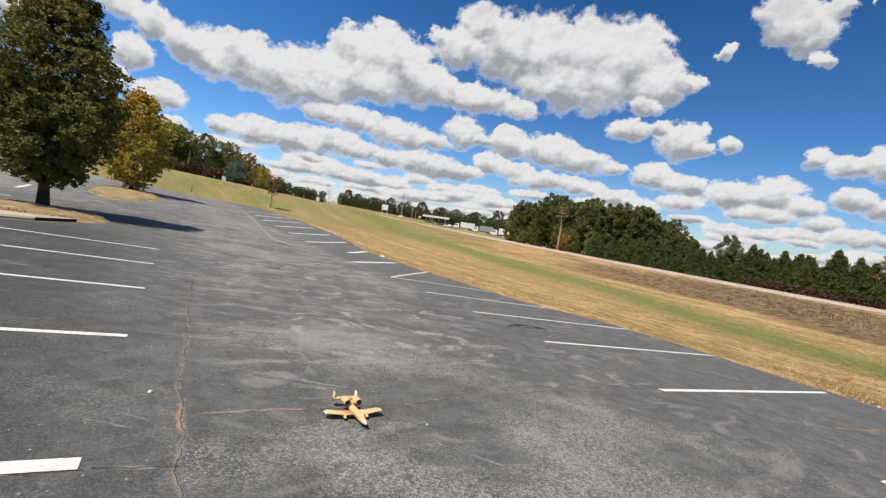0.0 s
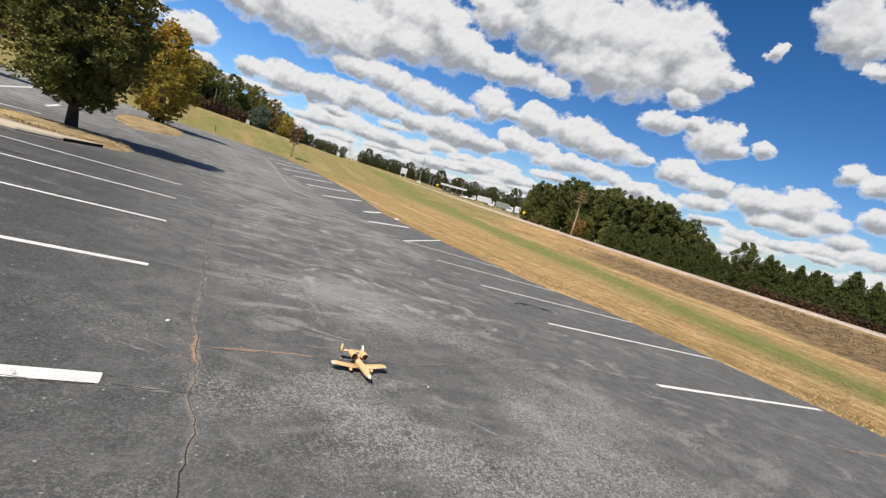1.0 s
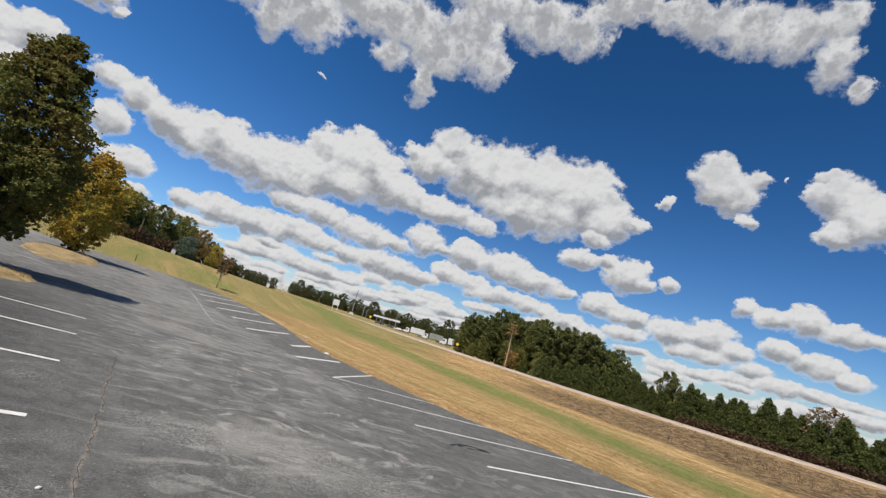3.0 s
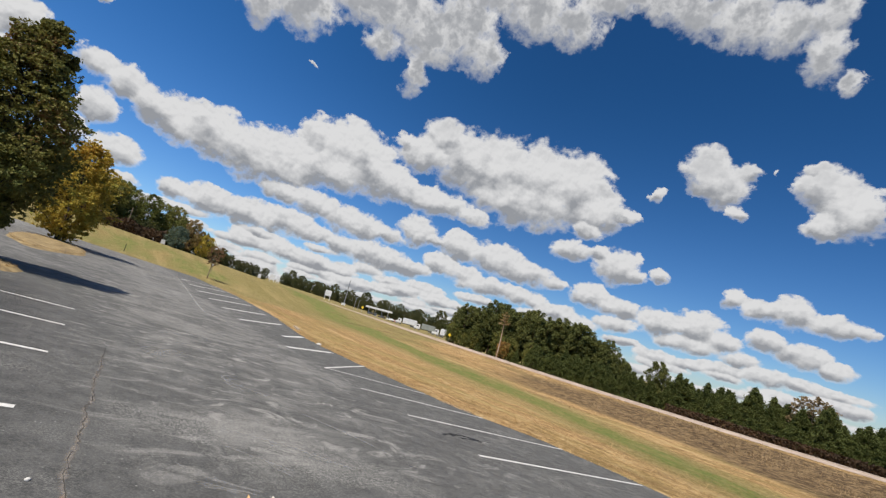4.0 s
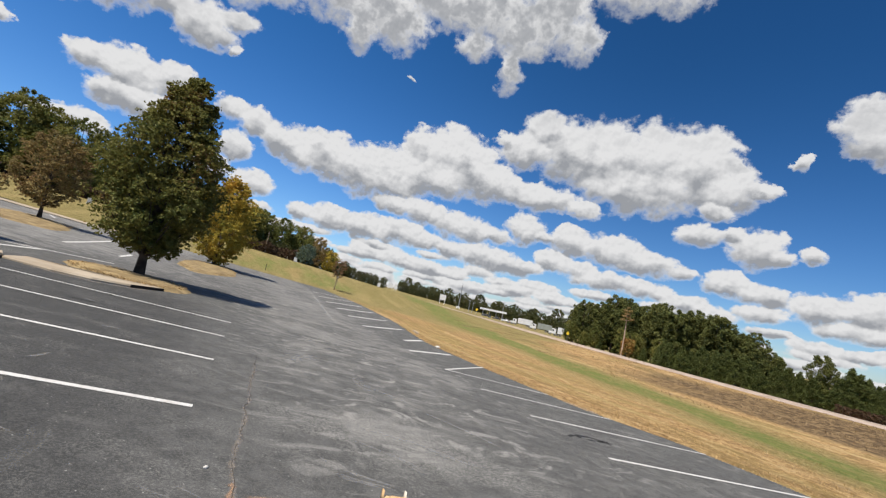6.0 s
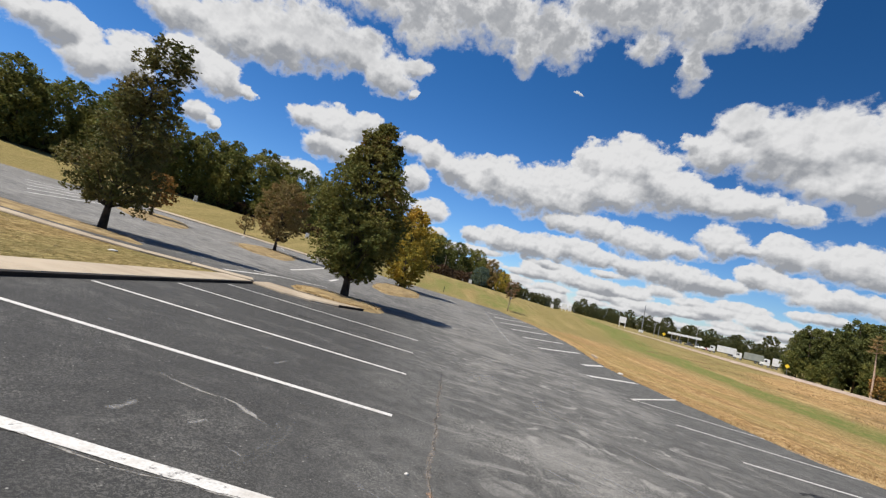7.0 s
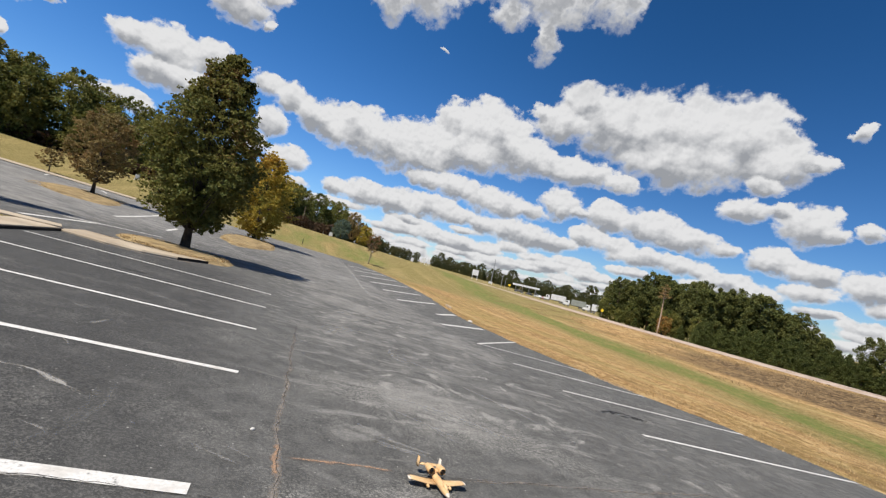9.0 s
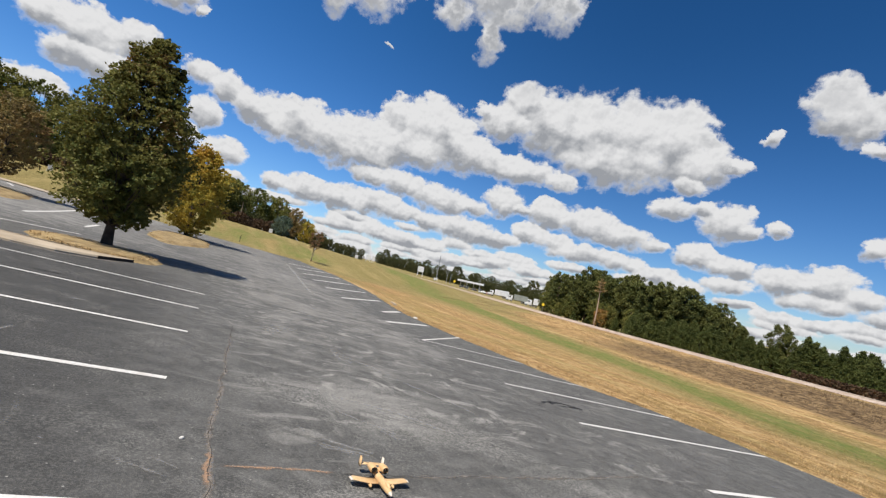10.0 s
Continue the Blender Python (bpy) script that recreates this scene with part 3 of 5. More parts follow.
def box(bm, size, at=(0, 0, 0), bevel=0.0, turn=None):
    m = Matrix.Translation(at) @ (turn or Matrix()) @ Matrix.Diagonal((*size, 1))
    made = bmesh.ops.create_cube(bm, size=1.0, matrix=m)
    if bevel:
        edges = list({e for v in made["verts"] for e in v.link_edges})
        bmesh.ops.bevel(bm, geom=edges, offset=bevel, segments=2, affect="EDGES", profile=0.5)
    return bm


def tube(bm, points, radii, sides=8, cap=True):
    """A tapered tube through the points."""
    rings = []
    for i, p in enumerate(points):
        a = Vector(points[max(i - 1, 0)])
        b = Vector(points[min(i + 1, len(points) - 1)])
        q = (b - a).to_track_quat("Z", "Y")
        rings.append([bm.verts.new(Vector(p) + q @ Vector((radii[i] * math.cos(t), radii[i] * math.sin(t), 0))) for t in [2 * math.pi * k / sides for k in range(sides)]])
    for r, s in zip(rings, rings[1:]):
        for k in range(sides):
            bm.faces.new((r[k], r[(k + 1) % sides], s[(k + 1) % sides], s[k]))
    if cap:
        bm.faces.new(rings[0][::-1])
        bm.faces.new(rings[-1])
    return bm


def grid_mesh(name, xs, ys, height):
    """A sheet over the lines xs and ys."""
    nx, ny = len(xs), len(ys)
    verts = [(x, y, height(x, y)) for y in ys for x in xs]
    faces = [(j * nx + i, j * nx + i + 1, (j + 1) * nx + i + 1, (j + 1) * nx + i) for j in range(ny - 1) for i in range(nx - 1)]
    me = bpy.data.meshes.new(name)
    me.from_pydata(verts, [], faces)
    return me


def attribute(me, name, values):
    me.attributes.new(name, "FLOAT", "POINT").data.foreach_set("value", values)


def spread(lo, hi, fine_lo, fine_hi, step, growth=1.16):
    """Lines from lo to hi: even steps in the fine stretch, growing ones outside it."""
    out = list(np.arange(fine_lo, fine_hi + 1e-6, step))
    s, v = step, fine_hi
    while v < hi:
        s *= growth
        v += s
        out.append(v)
    s, v = step, fine_lo
    while v > lo:
        s *= growth
        v -= s
        out.insert(0, v)
    return out


# ---------------------------------------------------------------- ground, lot and road


def green_line(y):
    """x of the green swale through the field."""
    return 23.5 + 8.5 * smooth(y, 2, 30) + 9 * smooth(y, 25, 110)


def make_ground():
    xs = spread(-2500, 2500, -60, 76, 1.5)
    ys = spread(-2500, 2500, -20, 130, 1.5)
    me = grid_mesh("ground", xs, ys, lambda x, y: land(x, y) - (0.04 if x < 13.4 and -45 < y < 90 else 0.0))
    green, brown, olive, pale = [], [], [], []
    for y in ys:
        for x in xs:
            right = x > 11
            w = 1.9 + 0.03 * max(y, 0)
            hill_green = 0.5 * smooth(y, 86, 94) * (1 - smooth(y, 112, 128)) * (1 - smooth(x, 14, 30)) * smooth(x, -14, -2)
            green.append(max(hill_green, (0.6 + 0.35 * smooth(y, 0, 12)) * math.exp(-((x - green_line(y)) / w) ** 2) if right and y < 170 else 0.0))
            b = smooth(x, 36 - 6 * (1 - smooth(y, 6, 22)), 45 - 3 * (1 - smooth(y, 6, 22))) * (1 - smooth(x, 54, 57)) * (1 - 0.8 * smooth(y, 22, 60))
            brown.append(b if right else 0.0)
            olive.append(0.75 if not right else max(0.72 * math.exp(-((x - green_line(y)) / (3.0 * w)) ** 2), 0.75 * smooth(y, 40, 85)))
            pale.append(0.0)
    for n, v in (("green", green), ("brown", brown), ("olive", olive), ("pale", pale)):
        attribute(me, n, v)
    ob = linked("ground", me, GRASS, smooth_faces=True)
    return tagged(ob, "dry tan grass field with a green swale beside the asphalt", "ground", kind="structure")


def make_lot():
    ys = list(np.arange(-45, 86.1, 0.75))
    verts, faces, aisle = [], [], []
    cols = 110
    for y in ys:
        right = lot_edge(y)
        left = -95.0
        end = math.sqrt(max(86 ** 2 - y * y, 1)) if y > 0 else 95.0
        left = max(left, -end)
        right = min(right, end)
        for i in range(cols + 1):
            u = i / cols
            x = right + (left - right) * u ** 1.5
            verts.append((x, y, land(x, y) + 0.012))
            # raised far off and on the upper lot: dusty bleached asphalt, grazing sheen painted in
            aisle.append(min(1.5, max(smooth(x, -2.0, 1.8) * (1 - smooth(x, 6.0, 8.0)) * smooth(y, 0, 15) * 1.25, 1.05 * smooth(y, 20, 34) * (1 - 0.5 * smooth(x, 5, 9))) - 0.9 * (1 - smooth(x, -2.6, 1.6)) * (1 - smooth(y, 15, 20)) + 1.6 * smooth(-x, 7, 14) * smooth(y, 18, 25)))
    n = cols + 1
    for j in range(len(ys) - 1):
        for i in range(cols):
            faces.append((j * n + i, (j + 1) * n + i, (j + 1) * n + i + 1, j * n + i + 1))
    me = bpy.data.meshes.new("parking_lot")
    me.from_pydata(verts, [], faces)
    attribute(me, "aisle", aisle)
    worn = ((1.0, 2.75, 0.45), (1.25, 3.0, 0.4), (3.4, 2.9, 0.55), (3.6, 2.5, 0.5), (3.3, 3.3, 0.45), (3.4, 2.0, 0.6), (2.2, 2.0, 0.7), (4.6, 3.4, 0.5), (2.0, 6.0, 0.9), (3.0, 5.4, 0.7))
    attribute(me, "rubbed", [max(math.exp(-((v[0] - a) ** 2 + (v[1] - b) ** 2) / r ** 2) for a, b, r in worn) for v in verts])
    return tagged(linked("parking_lot", me, ASPHALT, smooth_faces=True), "worn grey asphalt parking lot with painted bays", "parking lot", kind="structure")


ground = make_ground()
lot = make_lot()


def ribbon(name, points, width, material, parent, label="", lift=0.018, ragged=0.0, step=0.25, seed=1):
    """A thin strip that lies on the lot along the points; width may taper as (start, end)."""
    rnd = random.Random(seed)
    fine = []
    for (ax, ay), (bx, by) in zip(points, points[1:]):
        n = max(int(math.hypot(bx - ax, by - ay) / step), 1)
        fine += [(ax + (bx - ax) * k / n, ay + (by - ay) * k / n) for k in range(n)]
    fine.append(points[-1])
    w0, w1 = width if isinstance(width, tuple) else (width, width)
    verts, faces, fade = [], [], []
    last = len(fine) - 1
    for i, (x, y) in enumerate(fine):
        ax, ay = fine[max(i - 1, 0)]
        bx, by = fine[min(i + 1, last)]
        d = math.hypot(bx - ax, by - ay) or 1
        nx, ny = -(by - ay) / d, (bx - ax) / d
        half = (w0 + (w1 - w0) * i / max(last, 1)) / 2
        ja, jb = (rnd.uniform(-ragged, ragged) for _ in range(2))
        for s in (half + ja, 0.0, -half + jb):
            px, py = x + nx * s, y + ny * s
            verts.append((px, py, land(px, py) + lift))
        end = min(1.0, 5 * min(i, last - i) / max(last, 1)) if ragged else 1.0
        fade += [0.0, end, 0.0]
    for i in range(last):
        a = i * 3
        faces += [(a, a + 1, a + 4, a + 3), (a + 1, a + 2, a + 5, a + 4)]
    me = bpy.data.meshes.new(name)
    me.from_pydata(verts, [], faces)
    attribute(me, "fade", fade)
    return linked(name, me, material, parent, label)


def line(a, b, width=0.105, label="", material=None, lift=0.018):
    return ribbon("painted_line", [a, b], width, material or PAINT, lot, label, lift=lift, step=0.5)


# bays beside the raised walk
for i, y in enumerate((14.08, 11.34, 8.55, 5.79, 3.12, 0.43, -2.31, -5.05)):
    line((-0.27, y), (-6.25, y - 0.02), 0.135 if i == 4 else 0.105)
# bays along the field
for y, x1 in ((15.50, 11.6), (12.58, 12.1), (9.88, 13.3), (7.10, 13.35), (4.36, 13.05), (1.62, 13.3), (-1.1, 13.3), (-3.85, 13.3)):
    line((7.02, y), (x1, y - 0.05), 0.11)
line((7.10, 15.55), (11.3, 20.5), 0.11)
for x0, y0, x1, y1 in ((6.95, 19.5, 10.7, 23.2), (8.6, 25.2, 11.1, 29.0), (6.9, 28.6, 11.6, 35.2), (7.2, 35.0, 12.0, 41.2), (7.1, 40.5, 12.3, 48.0), (7.0, 46.0, 12.4, 54.0), (7.0, 52.0, 12.6, 61.0), (7.0, 58.5, 12.3, 67.0)):
    line((x0, y0), (x1, y1), 0.26)
ribbon("faded_edge_line", [(5.35, 23.7), (4.95, 24.6), (4.65, 26.5), (5.5, 38.0), (6.55, 57.0), (6.9, 66.0)], 0.30, FADED, lot, "faded pale diagonal line", ragged=0.0)

# ---------------------------------------------------------------- trees


def leaf_sheet(name, centres, size, rnd, droop=0.35, aspect=0.6):
    """Many small bent leaves, one island each."""
    n = len(centres)
    c = np.array(centres)
    a = rnd.normal(size=(n, 3))
    a[:, 2] = a[:, 2] * 0.6 - droop
    a /= np.linalg.norm(a, axis=1, keepdims=True)
    b = np.cross(a, rnd.normal(size=(n, 3)))
    b /= np.linalg.norm(b, axis=1, keepdims=True)
    nrm = np.cross(a, b)
    s = (size * rnd.uniform(0.65, 1.35, size=(n, 1)))
    v = np.stack([c - a * s * 0.5, c + b * s * aspect * 0.5 + nrm * s * 0.12, c + a * s * 0.5, c - b * s * aspect * 0.5 + nrm * s * 0.12], 1).reshape(-1, 3)
    idx = np.arange(n * 4).reshape(-1, 4)
    me = bpy.data.meshes.new(name)
    me.from_pydata(v.tolist(), [], idx.tolist())
    return me


def pear_radius(u):
    """Outline of a crown, widest below the middle and tapering above."""
    return min(1.0, 0.30 + (u / 0.40) ** 0.85 * 0.70) * (1 - max(u - 0.36, 0.0) ** 1.9 * 1.9)


def tapered_radius(u):
    """Outline of the green pear tree: full below the middle, drawn to a ragged point."""
    return float(np.interp(u, (0.0, 0.1, 0.25, 0.42, 0.55, 0.7, 0.86, 0.95, 1.0), (0.40, 0.66, 0.94, 1.0, 0.90, 0.70, 0.44, 0.24, 0.04)))


def column_radius(u):
    """Outline of an old pear tree: broad skirt low down and a ragged column above."""
    return float(np.interp(u, (0.0, 0.1, 0.25, 0.4, 0.56, 0.74, 0.88, 1.0), (0.5, 1.0, 1.0, 0.74, 0.56, 0.62, 0.54, 0.24)))


def dome_radius(u):
    """A pine grown in a stand: bare and narrow below, a rounded head."""
    return (0.45 + 0.55 * min(u / 0.5, 1.0)) * math.sqrt(max(1 - max((u - 0.6) / 0.42, 0.0) ** 2, 0.02))


def round_radius(u):
    return math.sqrt(max(1 - (2 * u - 1) ** 2, 0.0)) ** 0.8


def make_tree(m, height, width, clear, trunk_r, leaves, leaf_size, material, label, category="tree", seed=1, outline=pear_radius, clumps=70,
              lean=(0.0, 0.0), bark=None, hollow=0.35, group="", name="tree", twigs=True, thin_top=0.0):
    """A broadleaf tree: tapered trunk with limbs, and a crown of clumps of leaves with gaps."""
    rnd = np.random.default_rng(seed)
    ob = thing(name, m, label, category, group)
    bm = bmesh.new()
    spine = []
    for i in range(9):
        u = i / 8
        spine.append((lean[0] * u ** 1.8 + 0.12 * math.sin(3 * u + seed) * u, lean[1] * u ** 1.8 + 0.12 * math.cos(4 * u + seed) * u, height * 0.94 * u - 0.12 * (i == 0)))
    tube(bm, spine, [trunk_r * (1.45 if i == 0 else 1.0) * (1 - 0.93 * i / 8) + 0.008 for i in range(9)], 9)

    def stem(z):
        u = min(max(z / (height * 0.94), 0.0), 1.0) * 8
        i = min(int(u), 7)
        return Vector(spine[i]).lerp(Vector(spine[i + 1]), u - i)

    centres, sizes = [], []
    crown = height - clear
    for k in range(clumps):
        u = (k + rnd.uniform(0, 1)) / clumps
        if rnd.uniform() < thin_top * u:
            continue
        z = clear + crown * u
        a = k * 2.39996 + rnd.uniform(-0.5, 0.5)
        r = width / 2 * outline(u) * (hollow + (1 - hollow) * rnd.uniform() ** 0.6) * rnd.uniform(0.86, 1.1)
        p = stem(z) + Vector((r * math.cos(a), r * math.sin(a), 0))
        p.z = z + rnd.uniform(-0.2, 0.2)
        centres.append(p)
        sizes.append(width * (0.10 + 0.07 * rnd.uniform()) * (0.36 + 0.72 * outline(u)))
        if twigs and k % 2 == 0:
            b = stem(max(z - r * rnd.uniform(0.6, 1.2) - 0.2, clear * 0.75))
            mid = b.lerp(p, 0.5) + Vector((0, 0, -0.05 * r))
            t = trunk_r * (0.36 - 0.22 * u)
            tube(bm, [b, mid, p], [t, t * 0.6, 0.012], 5, False)
    part("trunk", bm, bark or BARK, ob, smooth_faces=True)
    pts = []
    per = leaves // max(len(centres), 1)
    for c, s in zip(centres, sizes):
        if not twigs:
            d = rnd.normal(size=(per, 3))
            d /= np.linalg.norm(d, axis=1, keepdims=True)
            r = s * rnd.uniform(0.15, 1.0, size=(per, 1)) ** 0.45 * rnd.uniform(0.8, 1.2, size=(per, 1))
            pts.append(np.array(c) + d * r * np.array([1.0, 1.0, 0.85]))
            continue
        tufts = max(int(per / 11), 4)
        d = rnd.normal(size=(tufts, 3))
        d /= np.linalg.norm(d, axis=1, keepdims=True)
        r = s * rnd.uniform(0.25, 1.0, size=(tufts, 1)) ** 0.5 * rnd.uniform(0.8, 1.25, size=(tufts, 1))
        mid = np.array(c) + d * r * np.array([1.0, 1.0, 0.85])
        pts.append(mid[rnd.integers(0, tufts, per)] + rnd.normal(size=(per, 3)) * np.array([1.0, 1.0, 0.55]) * s * 0.12)
    me = leaf_sheet("crown", np.concatenate(pts), leaf_size, rnd)
    linked("crown", me, material, ob)
    return ob


def make_pine(height, width, clear, leaves, leaf_size, material, label, seed, group, layered=0.0, bark=None):
    """A pine: bare straight stem below, whorled limbs with tufts of needles above."""
    rnd = np.random.default_rng(seed)
    ob = thing("pine_tree", Matrix(), label, "tree", group)
    bm = bmesh.new()
    r0 = 0.011 * height + 0.05
    tube(bm, [(0, 0, -0.4), (0.1, 0, height * 0.4), (0.05, 0.1, height * 0.95)], [r0 * 1.2, r0 * 0.8, 0.03], 7)
    pts = []
    whorls = int((height - clear) / (0.5 if layered else 0.8)) + 2
    spots = []
    for k in range(whorls):
        u = k / (whorls - 1)
        z = clear + (height - clear) * u
        reach = width / 2 * ((1 - u) ** (0.85 if layered else 0.5) * (0.75 + 0.5 * rnd.uniform()) + 0.06)
        for j in range(5 if u < 0.85 else 3):
            a = 2.4 * k + 1.257 * j + rnd.uniform(-0.5, 0.5)
            e = Vector((reach * math.cos(a), reach * math.sin(a), z + reach * rnd.uniform(-0.05, 0.35)))
            if j < 3:
                tube(bm, [(0.08, 0.05, z - 0.1), e], [0.05 + 0.05 * (1 - u), 0.015], 4, False)
            for q in (0.5, 0.8, 1.0):
                spots.append((Vector((0.05, 0.05, z)).lerp(e, q), (0.35 + 0.3 * reach / max(width, 0.1)) * width * (0.19 - 0.09 * u if layered else 0.2)))
    per = leaves // len(spots)
    for c, s in spots:
        d = rnd.normal(size=(per, 3)) * 0.85
        pts.append(np.array(c) + d * s * np.array([1, 1, 1.0 if layered else 0.6]))
    part("trunk", bm, bark or PINE_BARK, ob)
    me = leaf_sheet("crown", np.concatenate(pts), leaf_size, rnd, droop=-0.6 if layered else -0.2, aspect=0.34 if layered else 0.45)
    linked("crown", me, material, ob)
    return ob


def on_land(x, y, turn=0.0, size=1.0, lift=0.0):
    return Matrix.Translation((x, y, land(x, y) + lift)) @ pose(0, 0, 0, 0, 0, turn) @ Matrix.Diagonal((size, size, size, 1))


def at_bearing(az, d):
    return d * math.sin(radians(az)), d * math.cos(radians(az))


make_tree(on_land(-4.25, 21.97, 20, lift=0.16), 8.3, 4.6, 0.95, 0.15, 62000, 0.125, LEAF_PEAR, "green pear tree with a few reddened leaves on a grass island", seed=4, clumps=190, outline=tapered_radius, hollow=0.25, lean=(0.12, -0.05))
make_tree(on_land(-15.3, 20.7, 80, lift=0.12), 9.1, 4.2, 1.2, 0.13, 40000, 0.115, LEAF_PEAR_DARK, "tall dark green pear tree thinning at its top beside the kerb", seed=9, clumps=190, lean=(0.75, -0.75), thin_top=0.55, hollow=0.2, outline=column_radius)
make_tree(on_land(-4.2, 55.3, 0, lift=0.1), 9.4, 7.3, 0.5, 0.19, 30000, 0.20, LEAF_GOLD, "golden orange autumn tree on a straw island", seed=12, clumps=110)
make_tree(on_land(-18.0, 49.8, 0, lift=0.1), 7.5, 4.9, 1.4, 0.14, 20000, 0.16, LEAF_RUST, "rounded rust brown tree on a straw island", seed=15, outline=round_radius, clumps=90)
make_tree(on_land(-28.6, 44.6, 0, lift=0.1), 4.2, 3.3, 1.0, 0.12, 6000, 0.20, LEAF_ORANGE, "small orange autumn tree on a straw island", seed=18, outline=round_radius, clumps=60)
make_tree(on_land(*at_bearing(-23.4, 88)), 3.3, 3.0, 0.9, 0.08, 3000, 0.22, LEAF_RUST, "small bare-stemmed rust red tree on the bank", seed=21, outline=round_radius, clumps=40)

LEAF_BLUE = leaf_material("blue_evergreen_needles", ((0.10, 0.15, 0.11), (0.15, 0.20, 0.15), (0.18, 0.23, 0.16)), (0.5, 0.64), 0.3)
make_tree(on_land(*at_bearing(5.25, 140)), 5.6, 5.6, 0.2, 0.14, 5000, 0.3, LEAF_BLUE, "broad blue green evergreen at the edge of the woods", seed=23, outline=round_radius, clumps=60, twigs=False)
make_tree(on_land(*at_bearing(6.4, 160)), 10.0, 5.5, 1.0, 0.16, 4000, 0.38, LEAF_RUST, "rust red tree at the edge of the woods", seed=24, outline=round_radius, clumps=50, twigs=False)
make_tree(on_land(*at_bearing(7.9, 195)), 8.2, 7.0, 0.4, 0.16, 4000, 0.42, LEAF_GOLD, "yellow green autumn tree at the edge of the woods", seed=25, outline=round_radius, clumps=50, twigs=False)

# woods: a few trees of each kind, then copies
wood_random = random.Random(11)
WOODS = [make_tree(Matrix(), h, w, c, 0.2, 4600, 0.55, LEAF_WOOD, "dark green broadleaf woodland tree", seed=40 + i, outline=round_radius, clumps=80, group="woodland trees", hollow=0.5, twigs=False)
         for i, (h, w, c) in enumerate(((16, 9, 0.8), (14, 8.5, 0.4), (17.5, 9, 1.2), (12, 8.5, 0.3)))]
PINES = [make_tree(Matrix(), h, w, c, 0.2, 6000, 0.46, LEAF_PINE, "tall olive green pine at the edge of the forest", seed=60 + i, outline=dome_radius, clumps=64, group="roadside pines", hollow=0.35, twigs=False, name="pine_tree", bark=PINE_BARK)
         for i, (h, w, c) in enumerate(((15, 6.6, 1.8), (16, 7.2, 2.8), (14, 6.8, 0.8)))]
YOUNG = [make_pine(h, w, c, 6800, 0.46, LEAF_YOUNG, "young bright green pine below the road bank", 80 + i, "young pines", 1.0) for i, (h, w, c) in enumerate(((8.0, 5.2, 0.2), (6.8, 4.6, 0.2), (9.0, 5.4, 0.3)))]
FAR_WOODS = [make_tree(Matrix(), h, w, c, 0.2, 1900, 1.0, LEAF_FAR, "small dark green woodland tree", seed=50 + i, outline=round_radius, clumps=50, group="woodland trees", hollow=0.5, twigs=False)
             for i, (h, w, c) in enumerate(((16, 10, -1.5), (14, 10, -1.5), (15, 10.5, -1.0)))]
TAN_TREE = leaf_material("tan_leaves", ((0.24, 0.19, 0.09), (0.36, 0.26, 0.14), (0.40, 0.25, 0.13)), (0.45, 0.6), 0.3)
make_tree(on_land(*at_bearing(75.2, 95)), 8.6, 6.6, 1.0, 0.16, 9000, 0.26, TAN_TREE, "thinning tan deciduous tree behind the young pines", seed=35, outline=round_radius, clumps=48)
used = set()


def plant(kinds, az, d, size):
    ob = wood_random.choice(kinds)
    x, y = at_bearing(az, d)
    m = Matrix.Translation((x, y, land(x, y) - 0.1)) @ pose(0, 0, 0, 0, 0, wood_random.uniform(0, 360))
    s = Matrix.Diagonal((size * wood_random.uniform(0.9, 1.15), size * wood_random.uniform(0.9, 1.15), size, 1))
    if ob.name not in used:
        used.add(ob.name)
        ob.matrix_world = m @ s
    else:
        twin = copy_thing(ob, m)
        twin.scale = (s[0][0], s[1][1], s[2][2])


def belt(kinds, az0, az1, d0, d1, size0, size1, step, rows):
    """Trees in rows between two bearings; distance and size change evenly along the belt."""
    az = az0
    while az < az1:
        u = (az - az0) / (az1 - az0)
        for r in range(rows):
            plant(kinds, az + wood_random.uniform(-0.5, 0.5) * step, d0 + (d1 - d0) * u + r * 6.5 + wood_random.uniform(-2, 2), (size0 + (size1 - size0) * u) * wood_random.uniform(0.82, 1.14))
        az += step


belt(WOODS, -64, -38, 118, 122, 1.0, 1.02, 2.0, 2)
belt(WOODS, -38, -15, 122, 128, 0.98, 0.98, 1.8, 2)
belt(WOODS, -15, -3, 128, 160, 0.98, 0.95, 1.5, 2)
belt(WOODS, -3, 4.5, 165, 180, 0.95, 0.80, 1.2, 2)
belt(FAR_WOODS, 4.5, 8.5, 200, 240, 0.75, 0.55, 0.9, 2)
belt(FAR_WOODS, 8.5, 14.5, 300, 330, 0.62, 0.46, 0.6, 2)
belt(FAR_WOODS, 16.8, 38, 400, 385, 0.50, 0.60, 0.42, 1)
belt(FAR_WOODS, 17.2, 38, 430, 415, 0.74, 0.86, 0.7, 1)
belt(FAR_WOODS, 18.5, 37, 450, 440, 1.02, 1.15, 2.6, 1)
belt(PINES, 38.5, 44, 128, 122, 0.66, 0.86, 0.9, 2)
belt(PINES, 44, 50, 122, 117, 0.86, 0.86, 0.9, 2)
belt(PINES, 50, 56, 117, 113, 0.82, 0.68, 0.85, 2)
belt(PINES, 56, 59, 113, 112, 0.60, 0.46, 0.85, 2)
belt(YOUNG, 48, 60, 100, 97, 0.62, 0.62, 1.0, 2)
belt(YOUNG, 59.6, 64, 100, 96, 0.62, 0.78, 1.0, 2)
plant(PINES, 61.7, 99, 0.53)
plant(PINES, 62.4, 98, 0.47)
belt(YOUNG, 64, 98, 95, 84, 0.76, 0.68, 0.8, 2)
